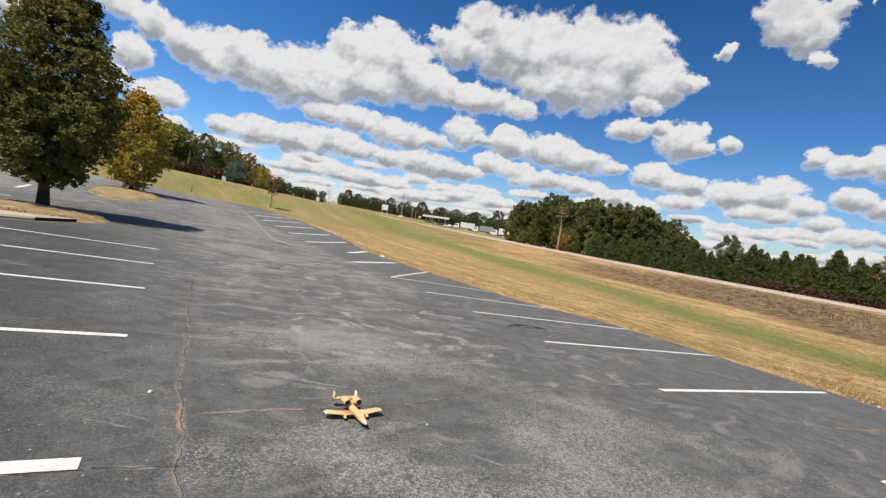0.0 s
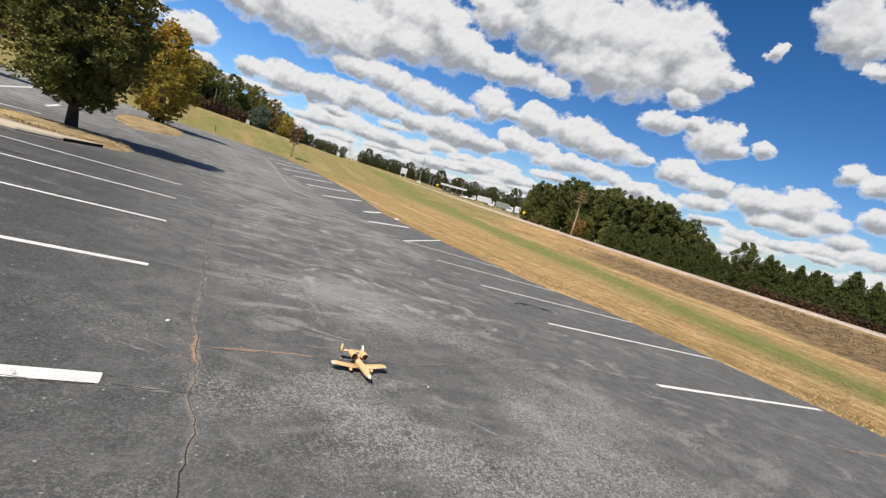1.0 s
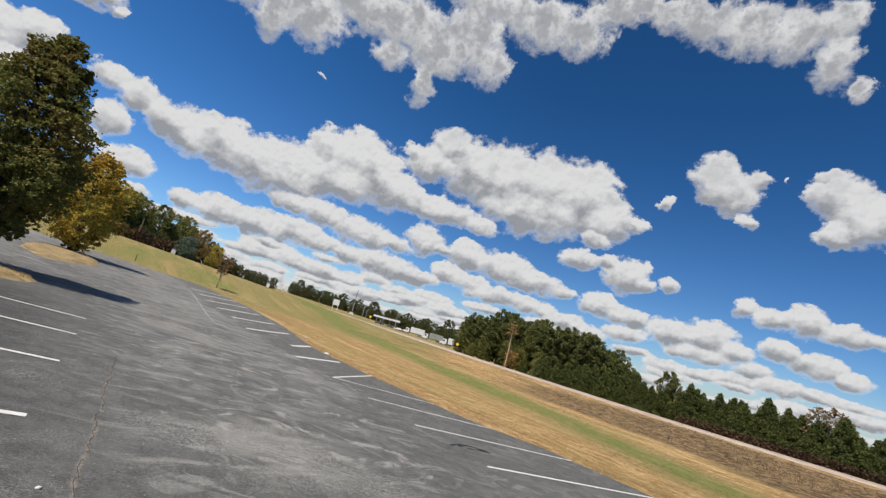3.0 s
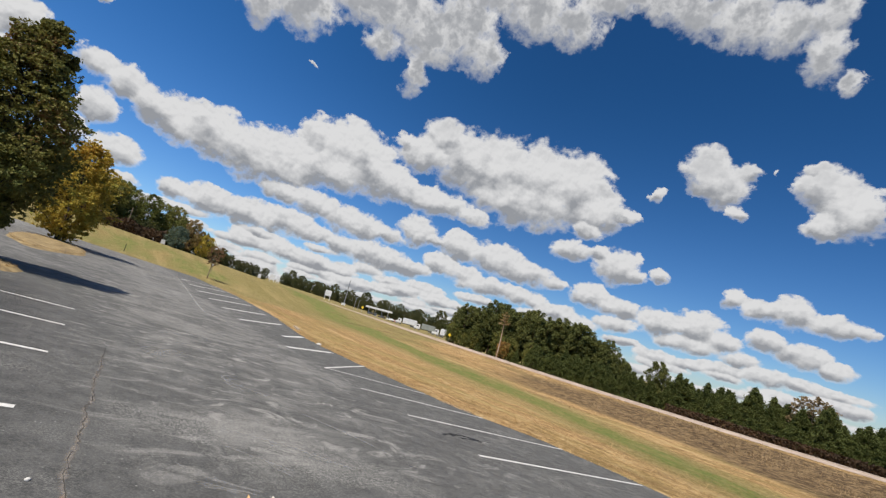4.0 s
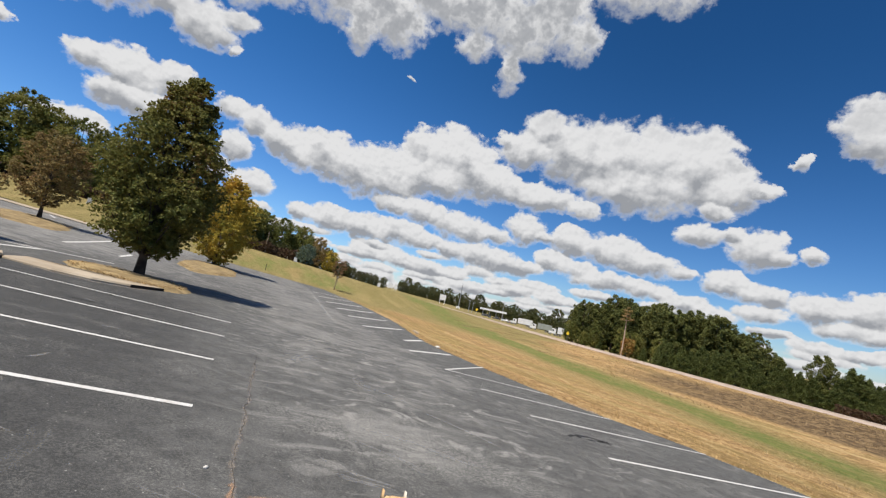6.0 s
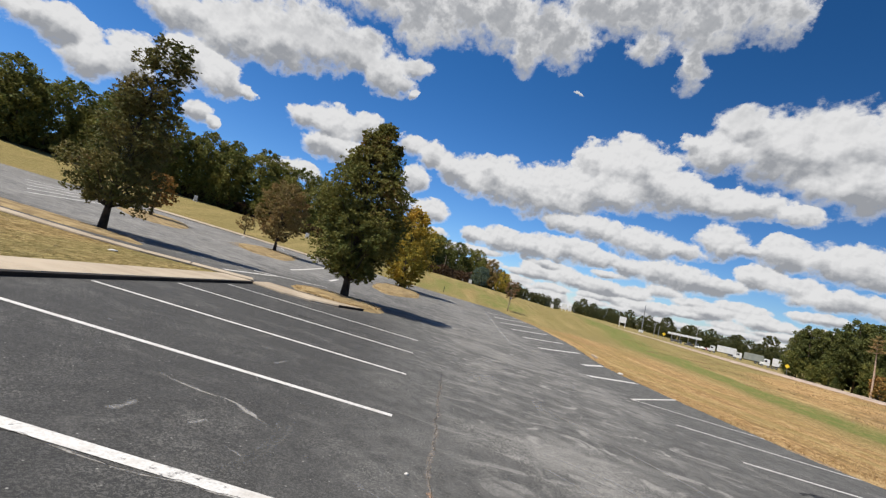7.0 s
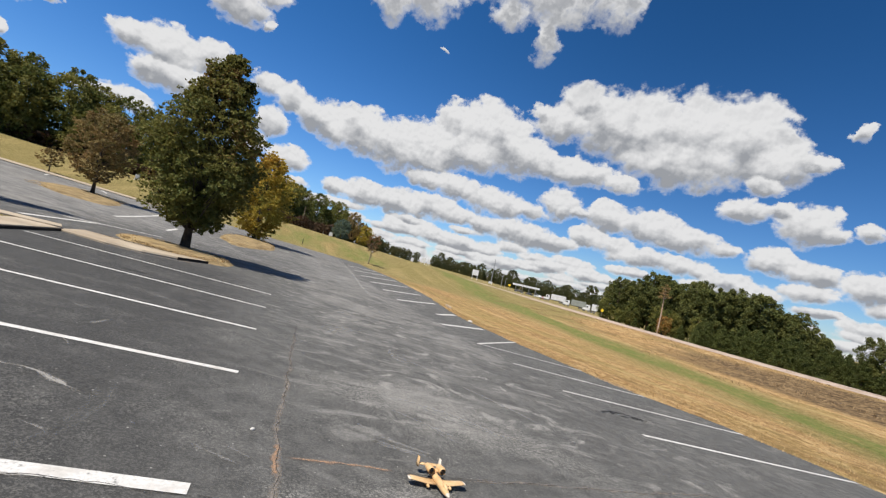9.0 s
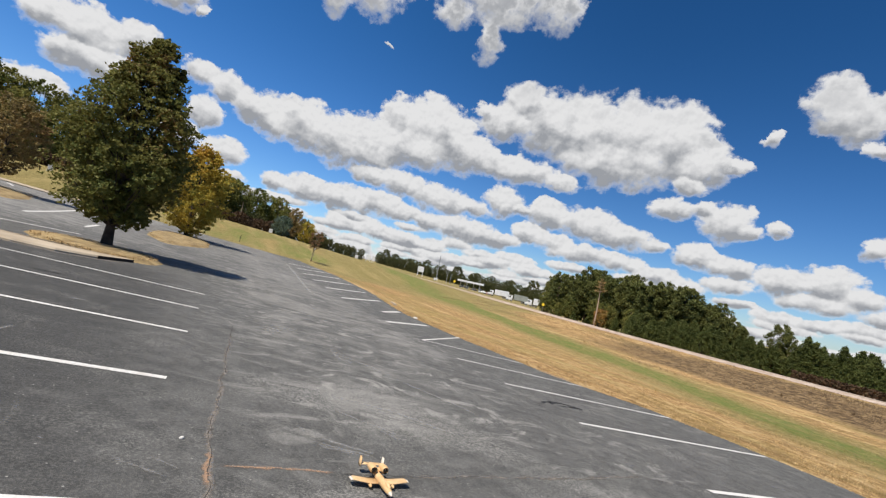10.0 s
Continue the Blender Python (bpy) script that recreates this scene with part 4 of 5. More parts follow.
DEADWOOD = surface("pale_dead_wood", (0.34, 0.23, 0.16), (0.50, 0.37, 0.27), 1.5, 0.95, fine=10, relief=0.6, depth=0.03)
dead = make_pine(10.2, 2.2, 7.6, 700, 0.30, LEAF_RUST, "dying pine with rust brown needles and a pale bare stem", 97, "", bark=DEADWOOD)
dead.matrix_world = on_land(*at_bearing(44.0, 106), size=1.0)
make_tree(on_land(*at_bearing(44.5, 107)), 4.0, 3.4, 0.2, 0.08, 1500, 0.32, LEAF_ORANGE, "low rust brown shrub at the foot of the pines", "shrub", seed=37, outline=round_radius, clumps=30, twigs=False, name="shrub")
# low growth along the foot of the woods
belt(WOODS, -64, -15, 120, 125, 0.34, 0.36, 1.5, 1)
belt(FAR_WOODS, -64, -15, 142, 146, 0.6, 0.6, 2.6, 1)
belt(FAR_WOODS, -15, 4, 131, 168, 0.34, 0.34, 1.4, 1)
belt(WOODS + YOUNG, 38.4, 50, 124, 108, 0.34, 0.34, 0.9, 1)
belt(PINES, 40.5, 50, 142, 138, 0.80, 0.88, 1.3, 1)
belt(PINES, 50, 56, 138, 134, 0.84, 0.64, 1.3, 1)

# ---------------------------------------------------------------- highway along the far side of the field


def road_strip(name, x0, x1, lift, material, label, category):
    ys = spread(-700, 1500, -60, 180, 4.0)
    xs = [x0, (x0 + x1) / 2, x1]
    me = grid_mesh(name, xs, ys, lambda x, y: land(x, y) + lift)
    return tagged(linked(name, me, material), label, category, kind="structure")


road_strip("road_shoulder", ROAD_X - 1.6, ROAD_X + 2.2, 0.05, SHOULDER, "pale gravel shoulder along the highway", "road shoulder")
road_strip("road", ROAD_X + 2.0, ROAD_X + 12.5, 0.08, ROAD, "grey highway on a bank beyond the field", "road")

# ---------------------------------------------------------------- raised walk, kerbs and planted islands


def slab(name, outline, height, material, parent=None, label="", skirt=0.25, bevel=0.03, step=1.0):
    """A raised slab over an outline of the plan that follows the slope, with a softened rim."""
    bm = bmesh.new()
    fine = []
    for (ax, ay), (bx, by) in zip(outline, outline[1:] + outline[:1]):
        n = max(int(math.hypot(bx - ax, by - ay) / step), 1)
        fine += [(ax + (bx - ax) * k / n, ay + (by - ay) * k / n) for k in range(n)]
    cx, cy = sum(p[0] for p in fine) / len(fine), sum(p[1] for p in fine) / len(fine)
    low = [bm.verts.new((x, y, land(x, y) - skirt)) for x, y in fine]
    rim = [bm.verts.new((x, y, land(x, y) + height - bevel)) for x, y in fine]
    top = []
    for x, y in fine:
        d = math.hypot(cx - x, cy - y) or 1
        px, py = x + (cx - x) / d * bevel, y + (cy - y) / d * bevel
        top.append(bm.verts.new((px, py, land(px, py) + height)))
    n = len(fine)
    for a, b in ((low, rim), (rim, top)):
        for i in range(n):
            bm.faces.new((a[i], a[(i + 1) % n], b[(i + 1) % n], b[i]))
    cap = bm.faces.new(top)
    bmesh.ops.triangulate(bm, faces=[cap])
    bmesh.ops.recalc_face_normals(bm, faces=bm.faces)
    return part(name, bm, material, parent, label)


def kerb_run(points, width, height, parent, label=""):
    """Kerb stones butted end to end along the points."""
    for (ax, ay), (bx, by) in zip(points, points[1:]):
        length = math.hypot(bx - ax, by - ay)
        n = max(round(length / 2.4), 1)
        nx, ny = -(by - ay) / length * width, (bx - ax) / length * width
        gap = 0.006 / length
        for k in range(n):
            u, v = k / n + gap, (k + 1) / n - gap
            p, q = (ax + (bx - ax) * u, ay + (by - ay) * u), (ax + (bx - ax) * v, ay + (by - ay) * v)
            slab("kerb_stone", [p, q, (q[0] + nx, q[1] + ny), (p[0] + nx, p[1] + ny)], height, CONCRETE, parent, bevel=0.02)


walkway = tagged(new("pavement"), "pale concrete walk with shade painted on its kerb face", "pavement", kind="structure")
y0 = -9.0
while y0 < 16.2:
    y1 = min(y0 + 1.5, 16.35)
    slab("concrete_panel", [(-6.46, y0 + 0.006), (-6.46, y1 - 0.006), (-7.42, y1 - 0.006), (-7.42, y0 + 0.006)], 0.10, CONCRETE, walkway, bevel=0.012)
    y0 = y1
# thin slab whose dark colour carries the shade of the kerb's side
slab("kerb_face", [(-6.40, -9.0), (-6.40, 16.30), (-6.455, 16.30), (-6.455, -9.0)], 0.085, KERB_SHADE, walkway, "kerb face with its shade painted dark", bevel=0.01)

# grass bank between the walk and the kerb of the upper lot
BANK = [(-7.43, -9.0), (-7.43, 16.35), (-8.3, 15.55), (-9.7, 14.9), (-11.4, 14.55), (-13.3, 14.6), (-19.0, 15.0), (-27.0, 15.5), (-27.0, -9.0)]
bank = slab("grass_bank", BANK, 0.085, GRASS, None, bevel=0.05)
for n, v in (("green", 0.12), ("brown", 0.0), ("olive", 0.62), ("pale", 0.0)):
    attribute(bank.data, n, [v] * len(bank.data.vertices))
tagged(bank, "mown olive and straw coloured grass behind the walk", "grass", kind="structure")
kerb = tagged(new("kerb"), "pale concrete kerb at the edge of the grass", "kerb", kind="structure")
kerb_run([(-6.45, 16.45), (-8.35, 15.62), (-9.7, 14.97), (-11.4, 14.62), (-13.3, 14.67), (-19.0, 15.07), (-27.0, 15.57)], -0.8, 0.14, kerb)
# the walk narrows into a tongue beside the tree island
tongue = tagged(new("pavement_tongue"), "sandy concrete strip in front of the tree island", "pavement", kind="structure")
FRONT = [(-6.44, 16.38), (-5.2, 16.05), (-4.25, 16.2), (-3.42, 16.95), (-2.72, 18.35)]
REAR = [(-6.44, 17.75), (-5.2, 17.6), (-4.25, 17.75), (-3.5, 18.15), (-2.95, 18.6)]
slab("concrete_strip", FRONT + REAR[::-1], 0.10, CONCRETE, tongue, bevel=0.05, step=0.5)
# same painted shade on the end of the tongue that faces +x
slab("kerb_face", [(-3.40, 16.93), (-2.70, 18.33), (-2.68, 18.33), (-3.38, 16.92)], 0.105, KERB_SHADE, tongue, "kerb face with its shade painted dark", bevel=0.008, step=3.0)
ribbon("washed_sand", [(x + 0.12, y - 0.2) for x, y in FRONT], 0.45, SILT, lot, "washed sand along the concrete strip", lift=0.0172, ragged=0.08, step=0.2, seed=47)


def straw_island(name, centre, rx, ry, label, height=0.14, seed=3, turn=0.0):
    """A low mound of straw with an uneven rim."""
    rnd = random.Random(seed)
    rings, sides = 6, 40
    wob = [rnd.uniform(-1, 1) for _ in range(8)]
    bm = bmesh.new()
    prev = None
    for r in range(rings + 1):
        u = 1 - r / rings
        ring = []
        for k in range(sides):
            a = 2 * math.pi * k / sides
            w = 1 + 0.05 * sum(wob[j] * math.sin((j + 2) * a + j) for j in range(8)) / 2
            lx, ly = rx * w * u * math.cos(a), ry * w * u * math.sin(a)
            x = centre[0] + lx * math.cos(turn) - ly * math.sin(turn)
            y = centre[1] + lx * math.sin(turn) + ly * math.cos(turn)
            h = height * (1 - u ** 5) + (0.03 * noise.noise((x * 2, y * 2, seed)) if u < 0.95 else 0)
            ring.append(bm.verts.new((x, y, land(x, y) + 0.02 + h - (0.08 if r == 0 else 0))))
        if prev:
            for k in range(sides):
                bm.faces.new((prev[k], prev[(k + 1) % sides], ring[(k + 1) % sides], ring[k]))
        prev = ring
    bmesh.ops.remove_doubles(bm, verts=prev, dist=0.001)
    ob = part(name, bm, MULCH, smooth_faces=True)
    return tagged(ob, label, "planting island", kind="structure")


straw_island("island_near", (-4.15, 20.35), 2.2, 2.55, "dry grass island round the green pear tree", 0.15, 3, 0.35)
straw_island("island_gold", (-3.9, 48.5), 2.5, 11.0, "straw covered island round the golden tree", 0.16, 5)
straw_island("island_rust", (-17.2, 46.0), 2.9, 8.0, "straw covered island round the rust brown tree", 0.16, 7, 0.3)
straw_island("island_orange", (-28.3, 45.0), 3.2, 9.5, "straw covered island round the small orange tree", 0.16, 9, 0.55)
straw_island("island_tall", (-16.6, 18.9), 5.2, 1.7, "narrow brown planting bed round the tall dark pear tree", 0.08, 11, -0.12)

# upper lot: markings and the pale gutter at its far edge
for a, b in (((-10.3, 32.4), (-12.6, 55.0)), ((-7.6, 33.0), (-8.0, 37.6)), ((-26.7, 29.1), (-31.0, 42.5)), ((-29.4, 32.0), (-33.0, 44.0)), ((-32.2, 34.9), (-35.4, 46.2)), ((-35.0, 38.0), (-37.2, 46.5)), ((-37.9, 41.0), (-39.0, 48.0)),
             ((-32.0, 43.9), (-35.4, 53.9)), ((-8.5, 18.5), (-8.0, 23.2)), ((-8.9, 22.5), (-6.1, 26.0)), ((-21.0, 62.0), (-24.0, 69.0)), ((-28.0, 64.0), (-31.0, 72.0))):
    line(a, b, 0.2)
ribbon("gutter", [at_bearing(-33 + 1.5 * k, 83.0 - 0.03 * k * k) for k in range(14)], (8.0, 9.0), CONCRETE, lot, "pale concrete gutter", lift=0.09, step=1)
ribbon("gutter", [(-41.0, 63.0), (-33.0, 68.0), (-25.0, 71.5)], 0.5, FADED, lot, "faded pale line", lift=0.06, step=2)

# ---------------------------------------------------------------- cracks, silt and scuffs on the asphalt


def wander(points, seed, amount, step=0.06):
    """The points joined by a jagged line."""
    rnd = random.Random(seed)
    out = [points[0]]
    drift = 0.0
    for (ax, ay), (bx, by) in zip(points, points[1:]):
        length = math.hypot(bx - ax, by - ay)
        n = max(int(length / step), 1)
        nx, ny = -(by - ay) / length, (bx - ax) / length
        for k in range(1, n + 1):
            drift = 0.75 * drift + rnd.uniform(-amount, amount)
            out.append((ax + (bx - ax) * k / n + nx * drift, ay + (by - ay) * k / n + ny * drift))
    return out


def crack(points, width, seed, silt=0.0, silt_material=None):
    path = wander(points, seed, 0.018)
    rnd = random.Random(seed)
    i = 0
    while i < len(path) - 4:
        n = rnd.randint(7, 22)
        piece = path[i:i + n + 1]
        if len(piece) > 3:
            ribbon("crack", piece, (width * rnd.uniform(0.5, 1.1), width * rnd.uniform(0.3, 1.0)), CRACK, lot, "dark open crack", lift=0.019, ragged=0.0, step=1.0)
        i += n + rnd.randint(0, 4)
    if silt:
        ribbon("silt", path[::2], silt, silt_material or SILT, lot, "sandy silt along a crack", lift=0.0165, ragged=silt * 0.3, step=1.0, seed=seed)


crack([(0.12, 0.9), (0.19, 1.9), (0.21, 2.3), (0.25, 2.71), (0.23, 3.01), (0.27, 3.21), (0.24, 3.68), (0.26, 4.71), (0.29, 5.85), (0.35, 7.67), (0.43, 10.3)], 0.008, 3, 0.09)
ribbon("clay", wander([(0.25, 3.38), (0.24, 3.68), (0.25, 4.05)], 5, 0.012), 0.07, CLAY, lot, "orange clay washed into a crack", lift=0.0172, ragged=0.03, step=1)
ribbon("clay", wander([(0.26, 3.74), (0.6, 3.80), (1.0, 3.83), (1.32, 3.82)], 8, 0.012), 0.075, CLAY, lot, "orange clay washed into a crack", lift=0.0172, ragged=0.015, step=1)
crack([(1.3, 3.82), (2.09, 3.91), (2.83, 4.04), (4.27, 4.27), (5.1, 4.46), (5.8, 4.57), (6.2, 4.5), (6.89, 4.36)], 0.008, 9, 0.10, SILT)
crack([(0.23, 3.01), (0.12, 3.02), (-0.21, 3.07)], 0.006, 11, 0.06, SCUFF)
crack([(-2.85, 5.0), (-2.7, 4.9), (-2.2, 4.7), (-1.8, 4.7), (-1.4, 4.42), (-1.2, 4.35)], 0.004, 12, 0.10, PALE_SILT)
crack([(-0.24, 3.04), (-0.8, 3.045), (-1.6, 3.03), (-2.6, 3.04)], 0.007, 13, 0.05, PALE_SILT)
crack([(9.0, 2.85), (9.6, 2.72), (10.6, 2.6), (12.4, 2.55)], 0.005, 14, 0.12, CLAY)


mark_random = random.Random(19)


def arc(cx, cy, r, a0, a1, n=14, squash=1.0):
    return [(cx + r * math.cos(radians(a0 + (a1 - a0) * k / n)), cy + squash * r * math.sin(radians(a0 + (a1 - a0) * k / n))) for k in range(n + 1)]


ribbon("scuff", arc(-2.95, 3.95, 0.58, -25, 18), 0.12, SCUFF, lot, "pale scuff mark", lift=0.0166, ragged=0.02, step=1, seed=91)
ribbon("scuff", [(-2.1, 6.5), (-2.02, 6.75), (-2.0, 7.0)], 0.12, SCUFF, lot, "pale scuff mark", lift=0.0166, ragged=0.02, step=0.1, seed=92)
ribbon("scuff", [(-1.85, 3.88), (-1.8, 4.0), (-1.78, 4.12)], 0.07, SCUFF, lot, "pale scuff mark", lift=0.0166, ragged=0.02, step=0.06, seed=93)
SCUFFS = ([(1.05, 4.52), (1.4, 4.36), (1.78, 4.22)], [(1.15, 4.62), (1.5, 4.44), (1.8, 4.30)], [(1.10, 4.42), (1.35, 4.33), (1.6, 4.24)],
          arc(1.75, 10.4, 0.62, 60, 230), arc(1.8, 10.5, 0.45, 40, 200), arc(2.75, 9.45, 0.42, 70, 250), [(2.62, 9.02), (3.0, 8.6), (3.4, 7.7)],
          [(1.7, 12.4), (2.1, 12.9), (2.6, 13.9)],
          [(3.2, 8.0), (3.9, 6.9), (4.3, 6.1)], [(2.0, 5.9), (2.6, 5.5), (3.1, 5.3)], [(3.0, 14.2), (4.6, 13.0), (5.6, 12.4)], [(0.6, 15.5), (2.6, 15.2), (5.2, 13.4)],
)
SMEARS = (
          [(1.5, 5.6), (1.8, 5.35), (2.2, 5.0), (2.35, 4.85)], [(2.4, 9.4), (2.7, 8.9), (3.1, 8.4)], [(1.1, 10.0), (1.35, 10.9), (1.75, 11.4), (2.2, 11.3)],
          arc(1.75, 10.6, 0.75, 60, 250), arc(1.85, 10.5, 0.5, 80, 220), arc(2.9, 9.1, 0.55, 90, 250), arc(2.8, 13.5, 1.2, 60, 180), [(1.4, 6.2), (2.4, 5.9), (3.0, 5.4), (3.5, 5.2)])
for i, p in enumerate(SMEARS):
    ribbon("smear", wander(p, 130 + i, 0.004), 0.16 + 0.05 * (i % 3), SMEAR, lot, "faint pale smear", lift=0.0146 + 0.0002 * i, ragged=0.03, step=1, seed=i + 60)
for i, p in enumerate(SCUFFS):
    ribbon("scuff", wander(p, 30 + i, 0.006), 0.07 + 0.04 * (i % 3), SCUFF, lot, "pale scuff mark", lift=0.0155 + 0.0004 * i, ragged=0.02, step=1, seed=i)
for i, (x, y, w, l, a) in enumerate(((5.42, 3.66, 0.09, 0.34, -42), (6.1, 5.08, 0.08, 0.34, -40), (9.7, 4.9, 0.10, 0.5, -30), (4.28, 4.27, 0.10, 0.22, -25), (9.3, 2.8, 0.12, 0.5, -10), (-3.1, 12.2, 0.16, 0.4, 20), (-2.0, 9.5, 0.14, 0.35, 5),
                                          (5.9, 12.4, 0.22, 0.8, -35), (3.6, 17.5, 0.3, 1.2, -40), (5.0, 10.6, 0.14, 0.5, -35))):
    c, s = math.cos(radians(a)) * l / 2, math.sin(radians(a)) * l / 2
    ribbon("scuff", [(x - c, y - s), (x, y), (x + c, y + s)], w, SCUFF, lot, "pale scuff mark", lift=0.0163, ragged=0.02, step=0.08, seed=70 + i)
for i, p in enumerate((arc(7.75, 7.85, 0.85, 60, 150), arc(7.85, 7.7, 0.75, 50, 120), [(7.9, 8.5), (8.4, 8.55)], arc(7.9, 8.1, 0.6, 40, 160), [(8.0, 8.62), (8.45, 8.45)], [(10.0, 14.2), (10.6, 14.3)], [(-3.4, 11.9), (-2.9, 11.95)])):
    ribbon("rubber_mark", wander(p, 90 + i, 0.01), 0.13, TAR, lot, "dark rubber mark", lift=0.0158 + 0.0004 * i, ragged=0.03, step=1, seed=i)

for i, p in enumerate((arc(-3.4, 4.0, 2.2, -22, 18), arc(-3.5, 4.1, 2.4, -20, 16))):
    ribbon("scuff", wander(p, 150 + i, 0.006), 0.09, FAINT, lot, "faint pale tyre arc", lift=0.0163 + 0.0003 * i, ragged=0.02, step=1, seed=170 + i)
for i in range(46):
    x, y = mark_random.uniform(-6.0, 6.4), mark_random.uniform(2.2, 15.0)
    a, l = radians(mark_random.uniform(-60, -10)), mark_random.uniform(0.06, 0.26)
    c, d = math.cos(a) * l, math.sin(a) * l
    ribbon("scuff", [(x - c, y - d), (x, y + 0.01), (x + c, y + d)], mark_random.uniform(0.03, 0.09), SCUFF, lot, "pale scuff mark", lift=0.0161, ragged=0.015, step=0.05, seed=200 + i)
edge_path = [(lot_edge(y) - 0.1, y) for y in np.arange(2.0, 42.0, 0.5)]
ribbon("washed_sand", edge_path, 0.34, SILT, lot, "washed sand along the edge of the asphalt", lift=0.017, ragged=0.10, step=0.5, seed=41)
ribbon("washed_sand", [(11.9, 12.6), (12.1, 13.6), (11.6, 15.0)], 0.5, SILT, lot, "washed sand along the edge of the asphalt", lift=0.0176, ragged=0.12, step=0.2, seed=42)

# ---------------------------------------------------------------- loose stones


def stone(x, y, size, label, seed, flat=0.6, lift=0.0, material=None):
    rnd = random.Random(seed)
    bm = bmesh.new()
    bmesh.ops.create_icosphere(bm, subdivisions=2, radius=1.0)
    for v in bm.verts:
        k = 1 + 0.22 * noise.noise(v.co * 1.7 + Vector((seed, 0, 0)))
        v.co = Vector((v.co.x * size * k, v.co.y * size * 0.75 * k, v.co.z * size * flat * k))
    ob = part("stone", bm, material or STONE, smooth_faces=True)
    ob.matrix_world = Matrix.Translation((x, y, land(x, y) + lift + size * flat * 0.45)) @ pose(0, 0, 0, 0, 0, rnd.uniform(0, 360))
    return tagged(ob, label, "stone")


stone(0.02, 4.20, 0.022, "small white pebble on the asphalt", 1, lift=0.012)
stone(11.2, 26.4, 0.16, "white stone at the ragged edge of the asphalt", 2, 0.55)
stone(22.8, 7.1, 0.13, "pale tan stone lying in dry grass", 3, 0.35, material=MULCH)
stone(-9.3, 13.2, 0.15, "flat white stone in mown grass", 4, 0.2, 0.085)
stone(2.2, 3.45, 0.012, "tiny pale pebble on the asphalt", 5, lift=0.012)
slab("stone_block", [(13.0, 35.0), (13.35, 36.9), (13.15, 36.95), (12.8, 35.05)], 0.12, CONCRETE)
tagged(bpy.data.objects["stone_block"], "pale broken kerb block at the edge of the lot", "kerb block")

# ---------------------------------------------------------------- model aeroplane on the asphalt


def loft(bm, sections, sides=14, cap=True):
    """A skin through oval sections (y, z, half width, half height)."""
    rings = [[bm.verts.new((w * math.cos(a), y, z + h * math.sin(a))) for a in [2 * math.pi * k / sides for k in range(sides)]] for y, z, w, h in sections]
    for r, s in zip(rings, rings[1:]):
        for k in range(sides):
            bm.faces.new((r[k], r[(k + 1) % sides], s[(k + 1) % sides], s[k]))
    if cap:
        bm.faces.new(rings[0][::-1])
        bm.faces.new(rings[-1])
    bmesh.ops.recalc_face_normals(bm, faces=bm.faces)
    return bm


def foil(bm, stations):
    """A wing skin: stations (point of the leading edge, point of the trailing edge, thickness, up)."""
    rings = []
    for lead, trail, thick, up in stations:
        lead, trail, up = Vector(lead), Vector(trail), Vector(up)
        ring = []
        for u, side in ((0, 0), (0.08, 0.7), (0.3, 1.0), (0.65, 0.7), (1, 0.08), (0.65, -0.45), (0.3, -0.6), (0.08, -0.5)):
            ring.append(bm.verts.new(lead.lerp(trail, u) + up * thick * side))
        rings.append(ring)
    for r, s in zip(rings, rings[1:]):
        for k in range(8):
            bm.faces.new((r[k], r[(k + 1) % 8], s[(k + 1) % 8], s[k]))
    bm.faces.new(rings[0][::-1])
    bm.faces.new(rings[-1])
    bmesh.ops.recalc_face_normals(bm, faces=bm.faces)
    return bm


